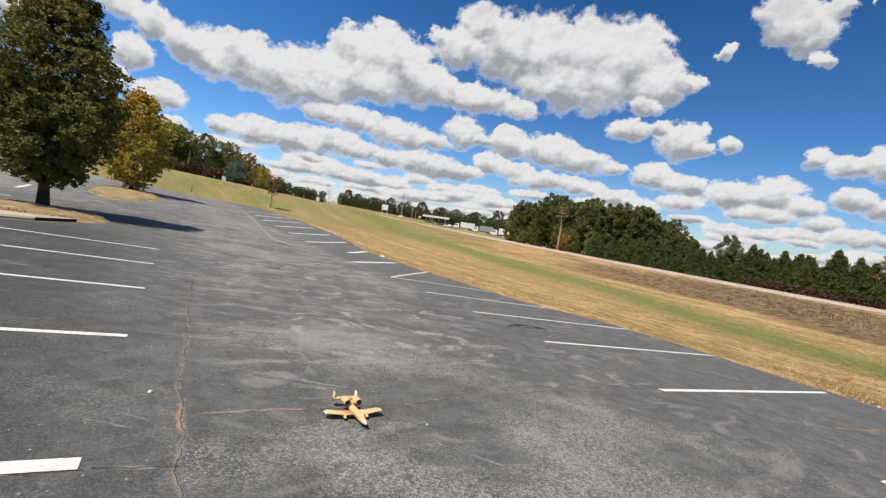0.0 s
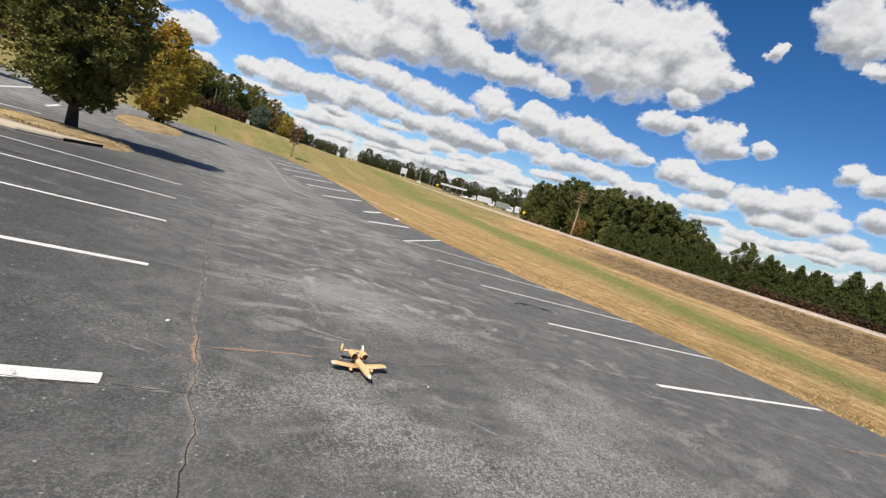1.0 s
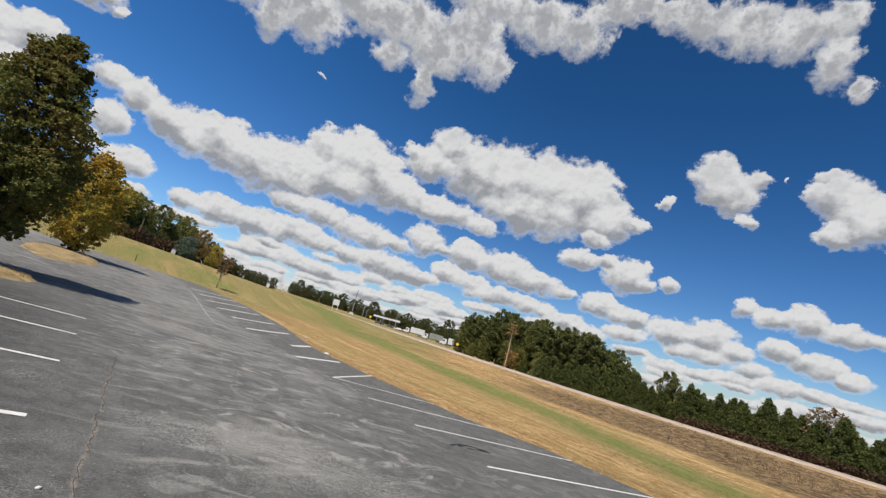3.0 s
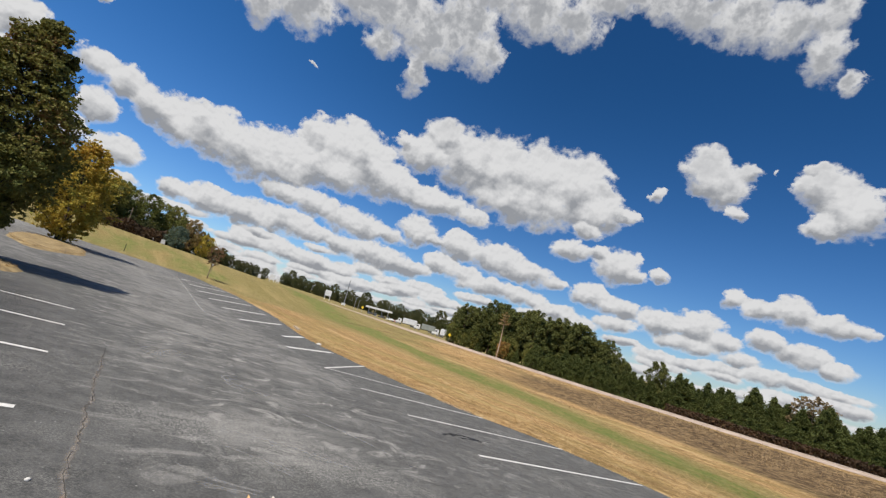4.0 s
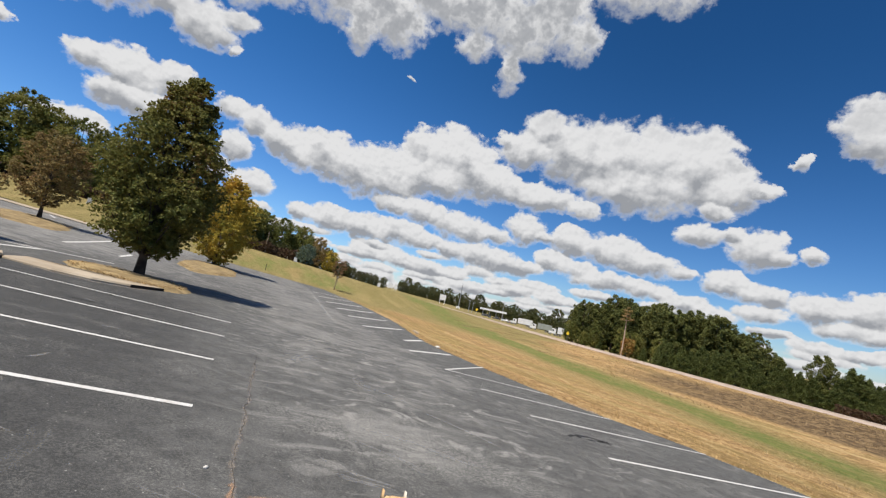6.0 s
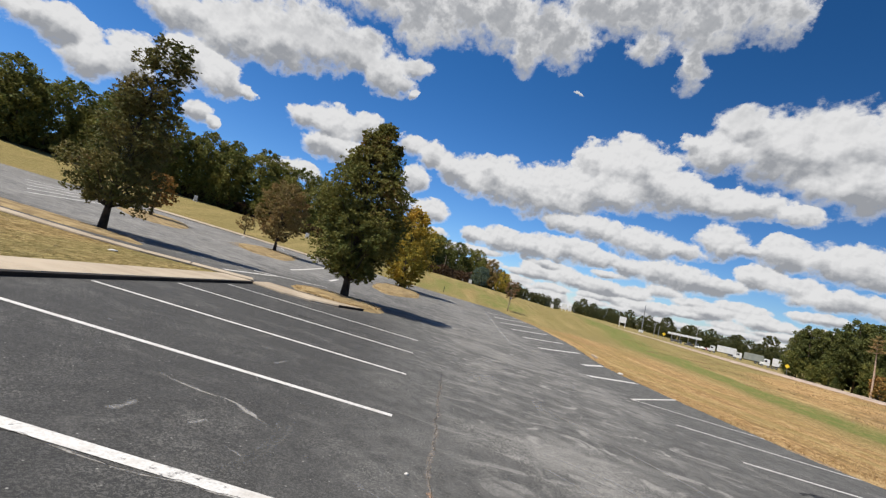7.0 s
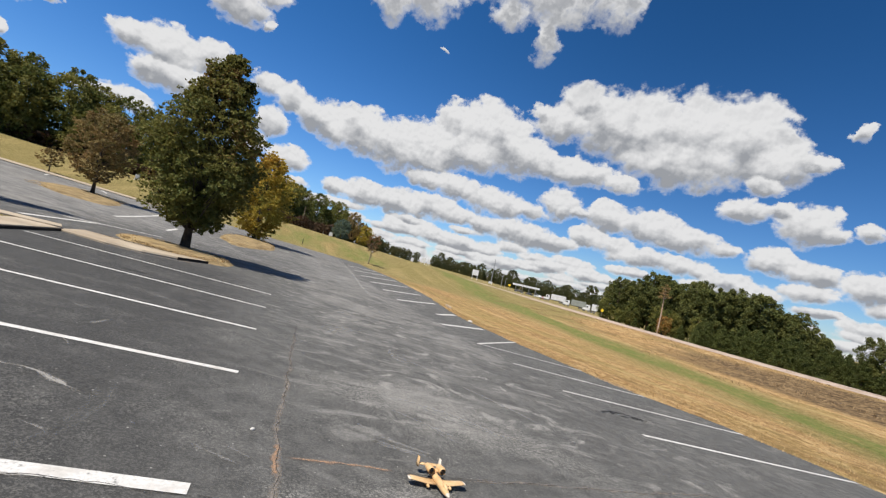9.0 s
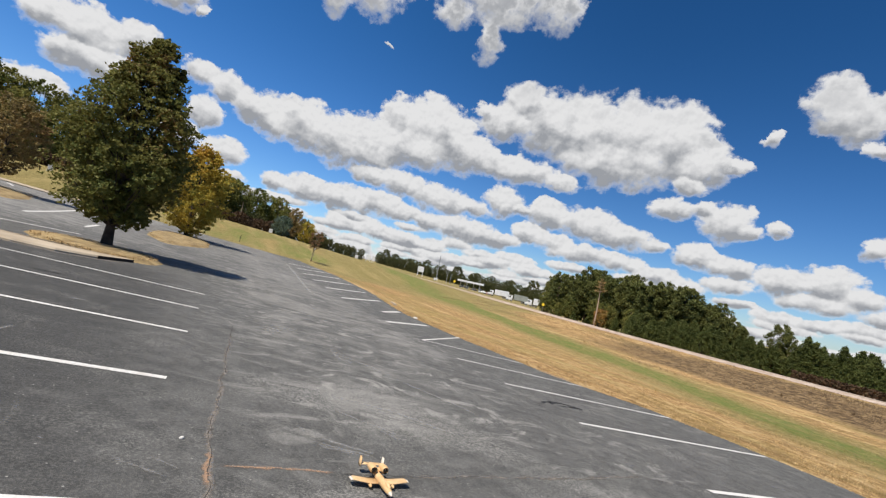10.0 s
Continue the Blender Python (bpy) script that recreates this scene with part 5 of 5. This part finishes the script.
def make_aeroplane(m):
    """Twin-engined straight-winged foam model; the nose points to -y."""
    ob = thing("model_aeroplane", m, "tan foam model aeroplane with twin rear engines on asphalt", "model aeroplane")
    z = 0.062
    body = part("fuselage", loft(bmesh.new(), [(-0.345, z - 0.004, 0.006, 0.006), (-0.325, z - 0.002, 0.019, 0.018), (-0.27, z, 0.029, 0.030), (-0.19, z + 0.004, 0.033, 0.037), (-0.10, z + 0.006, 0.034, 0.038),
                                           (0.02, z + 0.006, 0.034, 0.037), (0.13, z + 0.012, 0.029, 0.030), (0.24, z + 0.020, 0.020, 0.021), (0.325, z + 0.026, 0.010, 0.012)]), FOAM, ob, smooth_faces=True)
    part("nose_tip", loft(bmesh.new(), [(-0.358, z - 0.004, 0.004, 0.004), (-0.345, z - 0.004, 0.011, 0.011), (-0.315, z - 0.001, 0.0235, 0.0225)]), FOAM_PALE, body, "pale nose tip", smooth_faces=True)
    part("canopy", loft(bmesh.new(), [(-0.285, z + 0.024, 0.004, 0.004), (-0.26, z + 0.032, 0.016, 0.014), (-0.215, z + 0.038, 0.019, 0.019), (-0.17, z + 0.036, 0.015, 0.013), (-0.135, z + 0.036, 0.004, 0.004)]), FOAM, body, "moulded foam canopy", smooth_faces=True)
    for s in (-1, 1):
        wing = part("wing", foil(bmesh.new(), [((s * 0.02, -0.085, z - 0.016), (s * 0.02, 0.060, z - 0.014), 0.012, (0, 0, 1)), ((s * 0.115, -0.085, z - 0.016), (s * 0.115, 0.060, z - 0.014), 0.011, (0, 0, 1)),
                                             ((s * 0.265, -0.070, z + 0.004), (s * 0.265, 0.044, z + 0.006), 0.008, (0, 0, 1)), ((s * 0.292, -0.058, z + 0.002), (s * 0.295, 0.034, z + 0.002), 0.004, (0, 0, 1))]), FOAM, ob, smooth_faces=True)
        part("wing_tip", foil(bmesh.new(), [((s * 0.283, -0.066, z + 0.0035), (s * 0.283, 0.041, z + 0.0045), 0.0085, (0, 0, 1)), ((s * 0.302, -0.050, z - 0.002), (s * 0.304, 0.026, z - 0.002), 0.005, (0, 0, 1))]), FOAM_PALE, wing, "pale rubbed wing tip", smooth_faces=True)
        pod = bmesh.new()
        loft(pod, [(-0.125, z - 0.028, 0.005, 0.006), (-0.105, z - 0.028, 0.014, 0.016), (-0.02, z - 0.028, 0.014, 0.016), (0.05, z - 0.024, 0.004, 0.005)], 10)
        bmesh.ops.translate(pod, verts=pod.verts, vec=(s * 0.115, 0, 0))
        part("wheel_pod", pod, FOAM, wing, smooth_faces=True)
        wheel = bmesh.new()
        bmesh.ops.create_cone(wheel, cap_ends=True, segments=16, radius1=0.021, radius2=0.021, depth=0.012, matrix=Matrix.Translation((s * 0.115, -0.085, 0.022)) @ pose(0, 0, 0, 0, 90, 0))
        part("wheel", wheel, RUBBER, wing, "small black wheel")
        eng = bmesh.new()
        loft(eng, [(0.035, z + 0.066, 0.029, 0.029), (0.048, z + 0.066, 0.036, 0.036), (0.09, z + 0.066, 0.038, 0.038), (0.15, z + 0.064, 0.032, 0.032), (0.185, z + 0.062, 0.023, 0.023)], 18, False)
        bmesh.ops.translate(eng, verts=eng.verts, vec=(s * 0.060, 0, 0))
        nac = part("engine", eng, FOAM, ob, "tan engine nacelle", smooth_faces=True)
        fan = bmesh.new()
        bmesh.ops.create_circle(fan, cap_ends=True, segments=18, radius=0.023, matrix=Matrix.Translation((s * 0.060, 0.052, z + 0.066)) @ pose(0, 0, 0, 90, 0, 0))
        part("intake", fan, DARK, nac, "dark fan intake")
        jet = bmesh.new()
        bmesh.ops.create_circle(jet, cap_ends=True, segments=18, radius=0.026, matrix=Matrix.Translation((s * 0.060, 0.170, z + 0.063)) @ pose(0, 0, 0, 90, 0, 0))
        part("exhaust", jet, DARK, nac, "dark engine outlet")
        part("pylon", box(bmesh.new(), (0.05, 0.07, 0.018), (s * 0.032, 0.105, z + 0.048), 0.005), FOAM, nac)
        tail = part("tailplane", foil(bmesh.new(), [((s * 0.005, 0.245, z + 0.034), (s * 0.005, 0.325, z + 0.034), 0.007, (0, 0, 1)), ((s * 0.120, 0.250, z + 0.034), (s * 0.120, 0.322, z + 0.034), 0.006, (0, 0, 1))]), FOAM, ob, smooth_faces=True)
        part("fin", foil(bmesh.new(), [((s * 0.120, 0.250, z + 0.005), (s * 0.120, 0.335, z + 0.005), 0.005, (1, 0, 0)), ((s * 0.120, 0.245, z + 0.040), (s * 0.120, 0.335, z + 0.040), 0.006, (1, 0, 0)), ((s * 0.120, 0.268, z + 0.098), (s * 0.120, 0.330, z + 0.098), 0.004, (1, 0, 0))]),
             FOAM_PALE if s > 0 else FOAM, tail, "pale fin" if s > 0 else "", True)
    strut = bmesh.new()
    tube(strut, [(0, -0.27, 0.055), (0, -0.275, 0.02)], [0.004, 0.004], 8)
    part("nose_strut", strut, DARK, ob, "dark nose wheel strut")
    wheel = bmesh.new()
    bmesh.ops.create_cone(wheel, cap_ends=True, segments=16, radius1=0.018, radius2=0.018, depth=0.010, matrix=Matrix.Translation((0, -0.275, 0.018)) @ pose(0, 0, 0, 0, 90, 0))
    part("nose_wheel", wheel, RUBBER, ob, "small black wheel")
    return ob


tilt_lot = pose(0, 0, 0, math.degrees(math.atan(SLOPE_Y)), -math.degrees(math.atan(SLOPE_X)), 0)
plane = make_aeroplane(Matrix.Translation((1.56, 3.67, land(1.56, 3.67) + 0.012)) @ tilt_lot @ pose(0, 0, 0, 0, 0, 4) @ Matrix.Diagonal((0.89, 0.78, 0.86, 1)))

# ---------------------------------------------------------------- filling station, lorries and signs beyond the highway


def far(az, d, lift=0.0):
    x, y = at_bearing(az, d)
    return Matrix.Translation((x, y, land(x, y) + lift)) @ pose(0, 0, 0, 0, 0, -az)


def make_station(m):
    ob = thing("filling_station_canopy", m, "white filling station canopy on columns over pumps", "canopy")
    roof = part("roof", box(bmesh.new(), (17.5, 9, 0.5), (0, 0, 4.55)), DARK, ob, "dark canopy underside")
    for x, y, sx, sy in ((0, -4.55, 17.7, 0.12), (0, 4.55, 17.7, 0.12), (-8.82, 0, 0.12, 9.0), (8.82, 0, 0.12, 9.0)):
        part("fascia", box(bmesh.new(), (sx, sy, 1.15), (x, y, 4.75), 0.03), WHITE, roof, "white fascia band")
    for x in (-6.6, -2.2, 2.2, 6.6):
        part("column", box(bmesh.new(), (0.42, 0.42, 4.4), (x, 0, 2.2), 0.03), WHITE, ob)
        pump = part("pump", box(bmesh.new(), (0.95, 0.55, 1.9), (x + 0.9, 0, 0.95), 0.05), WHITE, ob, "white fuel pump")
        part("display", box(bmesh.new(), (0.7, 0.06, 0.6), (x + 0.9, -0.29, 1.35), 0.01), DARK, pump, "dark pump display")
    return ob


def wheel_mesh(r, w):
    bm = bmesh.new()
    bmesh.ops.create_cone(bm, cap_ends=True, segments=18, radius1=r, radius2=r, depth=w, matrix=pose(0, 0, 0, 90, 0, 0))
    return bm


def add_wheel(ob, x, y, r, w=0.28):
    wh = part("wheel", wheel_mesh(r, w), RUBBER, ob, "black tyre on a grey rim")
    wh.location = (x, y, r)
    rim = part("rim", wheel_mesh(r * 0.55, w + 0.03), STEEL, wh, "grey metal rim")
    return wh, rim


def make_car(m, paint, label):
    ob = thing("car", m, label, "car")
    bm = bmesh.new()
    prof = [(-2.2, 0.35), (-2.25, 0.75), (-1.2, 0.92), (-0.55, 1.42), (0.95, 1.45), (1.65, 0.98), (2.2, 0.92), (2.25, 0.4)]
    sides = [[bm.verts.new((x, s * (0.86 if z < 1.0 else 0.68), z)) for x, z in prof] for s in (-1, 1)]
    n = len(prof)
    for i in range(n):
        bm.faces.new((sides[0][i], sides[0][(i + 1) % n], sides[1][(i + 1) % n], sides[1][i]))
    bm.faces.new(sides[0][::-1])
    bm.faces.new(sides[1])
    bmesh.ops.recalc_face_normals(bm, faces=bm.faces)
    bmesh.ops.bevel(bm, geom=list(bm.edges), offset=0.06, segments=2, affect="EDGES")
    part("body", bm, paint, ob, smooth_faces=True)
    for s in (-1, 1):
        part("side_window", box(bmesh.new(), (1.75, 0.02, 0.34), (0.2, s * 0.765, 1.18), turn=pose(0, 0, 0, s * 20, 0, 0)), GLASS, ob, "dark side window")
        for x in (-1.4, 1.4):
            add_wheel(ob, x, s * 0.8, 0.33, 0.2)
    part("windscreen", box(bmesh.new(), (0.02, 1.25, 0.55), (-0.93, 0, 1.17), turn=pose(0, 0, 0, 0, 52, 0)), GLASS, ob, "dark windscreen")
    return ob


def make_lorry(m, trailer_paint, cab_paint, label, length=11.0):
    ob = thing("lorry", m, label, "lorry")
    trailer = part("trailer", box(bmesh.new(), (length, 2.5, 2.75), (length / 2, 0, 2.55), 0.05), trailer_paint, ob, "box trailer")
    for k in range(int(length)):
        part("rib", box(bmesh.new(), (0.07, 0.05, 2.6), (0.6 + k, -1.27, 2.55)), trailer_paint, trailer)
    part("chassis", box(bmesh.new(), (length + 3.0, 0.9, 0.25), (length / 2 - 1.5, 0, 1.0)), DARK, ob, "dark chassis")
    bm = bmesh.new()
    box(bm, (1.9, 2.35, 2.3), (-1.6, 0, 1.95), 0.12)
    box(bm, (1.3, 1.9, 1.0), (-3.1, 0, 1.25), 0.15)
    cab = part("cab", bm, cab_paint, ob, "lorry cab")
    part("windscreen", box(bmesh.new(), (0.05, 2.0, 0.8), (-2.57, 0, 2.45), 0.01), GLASS, cab, "dark windscreen")
    part("side_window", box(bmesh.new(), (0.8, 0.04, 0.7), (-1.9, -1.18, 2.4), 0.01), GLASS, cab, "dark side window")
    for x in (-3.0, -1.0, length - 2.6, length - 1.4):
        for s in (-1, 1):
            add_wheel(ob, x, s * 1.02, 0.5)
    return ob


make_station(far(28.75, 262) @ Matrix.Diagonal((0.84, 0.9, 0.9, 1)))
make_car(far(30.4, 250) @ pose(0, 0, 0, 0, 0, 12), WHITE, "white saloon car parked by the pumps")
make_car(far(27.9, 259) @ pose(0, -2.6, 0, 0, 0, 0), DARK, "dark saloon car under the canopy")
make_car(far(29.3, 259) @ pose(0, -2.6, 0, 0, 0, 0), DARK, "dark saloon car under the canopy")
make_car(far(31.0, 268) @ pose(0, 0, 0, 0, 0, 30), RED, "dark red car beside the filling station")
make_lorry(far(31.9, 244), WHITE, WHITE, "white lorry with a white box trailer parked by the highway", 7.4)
make_lorry(far(34.3, 238), GREYGREEN, WHITE, "lorry with a grey green trailer parked by the highway", 7.0)
make_lorry(far(36.7, 214), WHITE, WHITE, "short white van lorry parked beside the pines", 2.8)


def make_sign(m, w, h, top, name, label, paint, legs=2):
    ob = thing(name, m, label, "sign")
    panel = part("panel", box(bmesh.new(), (w, 0.35, h), (0, 0, top - h / 2), 0.04), paint, ob)
    part("panel_edge", box(bmesh.new(), (w + 0.12, 0.2, 0.14), (0, 0, top + 0.05), 0.02), STEEL, panel)
    for k in range(legs):
        x = (k - (legs - 1) / 2) * w * 0.8
        bm = bmesh.new()
        tube(bm, [(x, 0, -0.3), (x, 0, top - h * 0.9)], [0.17, 0.17], 8)
        part("leg", bm, WHITE if legs == 2 else STEEL, ob)
    return ob


def make_pole(m, h, r, label, name="street_lamp", wood=False, arm=True):
    ob = thing(name, m, label, "pole" if wood else "lamp post")
    bm = bmesh.new()
    tube(bm, [(0, 0, -0.3), (0, 0, h)], [r, r * 0.6], 8)
    part("pole", bm, WOODPOLE if wood else STEEL, ob)
    if arm:
        if wood:
            part("cross_arm", box(bmesh.new(), (2.2, 0.12, 0.14), (0, 0, h - 0.6), 0.01), WOODPOLE, ob)
        else:
            part("lamp_head", box(bmesh.new(), (0.9, 0.3, 0.14), (0.5, 0, h), 0.03), STEEL, ob)
    return ob


make_sign(far(22.35, 250), 3.3, 2.9, 5.1, "pylon_sign", "white pylon sign on two legs beside the highway", WHITE)
make_pole(far(24.45, 250), 13.6, 0.26, "tall grey pole beside the highway", arm=False)
make_sign(far(24.40, 248), 2.0, 1.0, 1.2, "utility_box", "low white cabinet at the foot of a pole", WHITE)
make_pole(far(25.75, 235), 6.0, 0.16, "grey lamp post by the filling station")
make_pole(far(26.2, 235), 5.0, 0.16, "grey lamp post by the filling station")
make_pole(far(29.9, 300), 12.0, 0.2, "grey lamp post behind the filling station")
make_sign(far(14.3, 300), 1.8, 2.2, 3.0, "road_sign", "white sign board beside the highway", WHITE)
make_sign(far(15.7, 320), 3.2, 3.4, 4.6, "road_sign", "pair of white boards beside the highway", WHITE)
make_sign(far(16.35, 320), 1.8, 3.2, 4.3, "road_sign", "narrow white board beside the highway", WHITE)
make_sign(far(4.0, 148), 1.0, 1.1, 1.15, "white_cabinet", "small white cabinet on the grass bank", WHITE)
make_sign(far(3.0, 150), 0.45, 0.5, 0.9, "white_marker", "small white marker board on the bank", WHITE)
make_sign(far(-29.0, 117), 0.7, 0.9, 1.2, "white_marker", "small white marker board before the woods", WHITE)
make_sign(far(-16.6, 112), 0.8, 0.9, 1.1, "white_marker", "small white marker board before the woods", WHITE)


def make_diamond(m, label):
    ob = thing("warning_sign", m, label, "road sign")
    part("plate", box(bmesh.new(), (0.75, 0.03, 0.75), (0, 0, 2.1), 0.01, turn=pose(0, 0, 0, 0, 45, 0)), YELLOW, ob, "yellow diamond plate")
    bm = bmesh.new()
    tube(bm, [(0, 0.04, -0.3), (0, 0.04, 2.6)], [0.04, 0.04], 6)
    part("post", bm, STEEL, ob)
    return ob


make_diamond(far(37.9, 113) @ Matrix.Diagonal((0.75, 0.75, 0.85, 1)), "yellow diamond warning sign beside the highway")
make_diamond(far(26.75, 158), "yellow diamond warning sign beside the highway")
make_pole(far(0.45, 150), 6.6, 0.14, "weathered wooden pole before the woods", "utility_pole", True, False)
make_tree(on_land(14.6, 90.5), 5.8, 3.0, 2.6, 0.09, 2600, 0.2, leaf_material("brown_leaves", ((0.26, 0.16, 0.085), (0.36, 0.21, 0.11), (0.38, 0.20, 0.08)), (0.45, 0.6)), "slender half bare brown tree at the corner of the lot", seed=31, outline=round_radius, clumps=34, bark=WOODPOLE)


def make_post(m, h, paint, label, cap=None):
    ob = thing("post", m, label, "post")
    bm = bmesh.new()
    tube(bm, [(0, 0, -0.2), (0, 0, h)], [0.06, 0.05], 8)
    part("shaft", bm, paint, ob)
    if cap:
        part("cap", box(bmesh.new(), (0.3, 0.08, 0.3), (0, -0.02, h), 0.02), cap, ob, "white marker cap")
    return ob


make_post(on_land(16.4, 100.0), 1.6, WOODPOLE, "wooden post with a white marker in the grass", WHITE)
make_post(on_land(1.6, 91.0), 1.25, BARK, "dark wooden post at the end of the lot")

# ---------------------------------------------------------------- grass blades, weeds and brush
# dark leaves added along the woods' foot in place of the shade there
under_random = np.random.default_rng(21)
spots = []
for _ in range(30000):
    az = under_random.uniform(-66, 4)
    d = under_random.uniform(122, 146) + 26 * smooth(az, -15, 0)
    x, y = at_bearing(az, d)
    spots.append((x, y, land(x, y) + under_random.uniform(0, 5.0) * (0.6 + 0.4 * noise.noise((az * 0.9, 0, 3)))))
me = leaf_sheet("woodland_undergrowth", spots, 1.0, np.random.default_rng(14))
tagged(linked("woodland_undergrowth", me, LEAF_BRUSH), "dark brown leaf mass standing for the shade under the woods", "undergrowth", kind="stuff")


def blades(name, spots, h, w, material, label, category, seed, lean=0.5, attrs=None):
    """Thin bent blades, each one triangle pair, standing on the land."""
    rnd = np.random.default_rng(seed)
    n = len(spots)
    p = np.array(spots)
    a = rnd.uniform(0, 2 * np.pi, n)
    hh = h * rnd.uniform(0.5, 1.4, n)
    ln = lean * rnd.uniform(0.1, 1.2, n)
    d = np.stack([np.cos(a), np.sin(a), np.zeros(n)], 1)
    s = np.stack([-np.sin(a), np.cos(a), np.zeros(n)], 1) * (w * rnd.uniform(0.6, 1.4, n))[:, None]
    mid = p + d * (hh * ln * 0.35)[:, None] + np.array([0, 0, 1]) * (hh * 0.6)[:, None]
    tip = p + d * (hh * ln)[:, None] + np.array([0, 0, 1]) * hh[:, None]
    v = np.stack([p - s, p + s, mid + s * 0.7, tip, mid - s * 0.7], 1).reshape(-1, 3)
    idx = np.arange(n) * 5
    faces = np.stack([idx, idx + 1, idx + 2, idx + 4], 1).tolist() + np.stack([idx + 4, idx + 2, idx + 3], 1).tolist()
    me = bpy.data.meshes.new(name)
    me.from_pydata(v.tolist(), [], faces)
    for k, val in (attrs or {}).items():
        attribute(me, k, np.repeat(val, 5) if hasattr(val, "__len__") else [val] * (n * 5))
    return tagged(linked(name, me, material), label, category, kind="stuff")


def blade_material():
    m, nt, bsdf, obj = start_material("grass_blades")
    isl = node(nt, "ShaderNodeNewGeometry").outputs["Random Per Island"]
    green = node(nt, "ShaderNodeAttribute", attribute_name="green").outputs["Fac"]
    straw = mix_colour(nt, isl, (0.270, 0.176, 0.077), (0.531, 0.378, 0.186))
    fresh = mix_colour(nt, isl, (0.100, 0.096, 0.027), (0.279, 0.239, 0.086))
    col = mix_colour(nt, ramp_range(nt, math_node(nt, "ADD", green, math_node(nt, "MULTIPLY", math_node(nt, "SUBTRACT", isl, 0.5), 0.6)), 0.3, 0.8), straw, fresh)
    nt.links.new(col, bsdf.inputs["Base Color"])
    bsdf.inputs["Roughness"].default_value = 0.8
    bsdf.inputs["Specular IOR Level"].default_value = 0.15
    return m


BLADES = blade_material()
grass_random = np.random.default_rng(77)
spots, tone = [], []
for _ in range(70000):
    y = grass_random.uniform(-3, 62) if grass_random.uniform() < 0.6 else grass_random.uniform(-1, 30)
    x = lot_edge(y) - 0.15 + 15 * grass_random.uniform() ** 1.9
    if noise.noise((x * 0.6, y * 0.25, 4)) < grass_random.uniform(-0.7, 0.45):
        spots.append((x, y, land(x, y) - 0.01))
        tone.append(0.75 * math.exp(-((x - green_line(y)) / 3.0) ** 2) + 0.15)
blades("dry_grass", spots, 0.055, 0.009, BLADES, "dry tan grass blades along the asphalt", "grass", 5, 0.9, {"green": np.array(tone)})
spots = []
for _ in range(16000):
    x, y = grass_random.uniform(-18, -7.5), grass_random.uniform(3, 15.4)
    back_edge = 15.5 + 0.35 * (x + 8.3) if x > -11 else 14.5
    if y < back_edge and noise.noise((x * 0.7, y * 0.7, 9)) < grass_random.uniform(-0.6, 0.6):
        spots.append((x, y, land(x, y) + 0.08))
blades("bank_grass", spots, 0.022, 0.006, BLADES, "short olive grass on the bank behind the walk", "grass", 6, 0.9, {"green": 0.25})
spots = []
for cx, cy, rx, ry, n in ((-4.15, 20.3, 1.9, 2.4, 5000), (-3.9, 48.5, 2.3, 10.0, 5000), (-17.2, 46.0, 2.6, 7.0, 3500)):
    for _ in range(n):
        a, r = grass_random.uniform(0, 2 * math.pi), grass_random.uniform() ** 0.5
        x, y = cx + rx * r * math.cos(a), cy + ry * r * math.sin(a)
        spots.append((x, y, land(x, y) + 0.10))
blades("island_straw", spots, 0.055, 0.010, BLADES, "loose straw on the planted islands", "straw", 7, 1.4, {"green": 0.05})
WEED = surface("weed_stems", (0.18, 0.12, 0.062), (0.36, 0.25, 0.13), 0.4, 0.95, fine=3, relief=0.0)
spots = []
for _ in range(34000):
    y = grass_random.uniform(-8, 95)
    x = grass_random.uniform(36, 56.2)
    if noise.noise((x * 0.28, y * 0.16, 2)) > grass_random.uniform(0.0, 0.7) - 0.2 * smooth(x, 40, 48):
        spots.append((x, y, land(x, y) + 0.03))
blades("bank_weeds", spots, 0.15, 0.02, WEED, "brown tangled weeds on the road bank", "weeds", 8, 1.2)
spots = []
for _ in range(9000):
    az = grass_random.uniform(63, 100)
    d = grass_random.uniform(77, 81) + 2.0 * smooth(az, 60, 66)
    if grass_random.uniform() < smooth(az, 58, 68):
        x, y = at_bearing(az, d)
        spots.append((x, y, land(x, y) + grass_random.uniform(0, 1.15)))
me = leaf_sheet("roadside_brush", spots, 0.42, np.random.default_rng(4))
tagged(linked("roadside_brush", me, LEAF_BRUSH), "dark leafless brush below the young pines", "brush", kind="stuff")
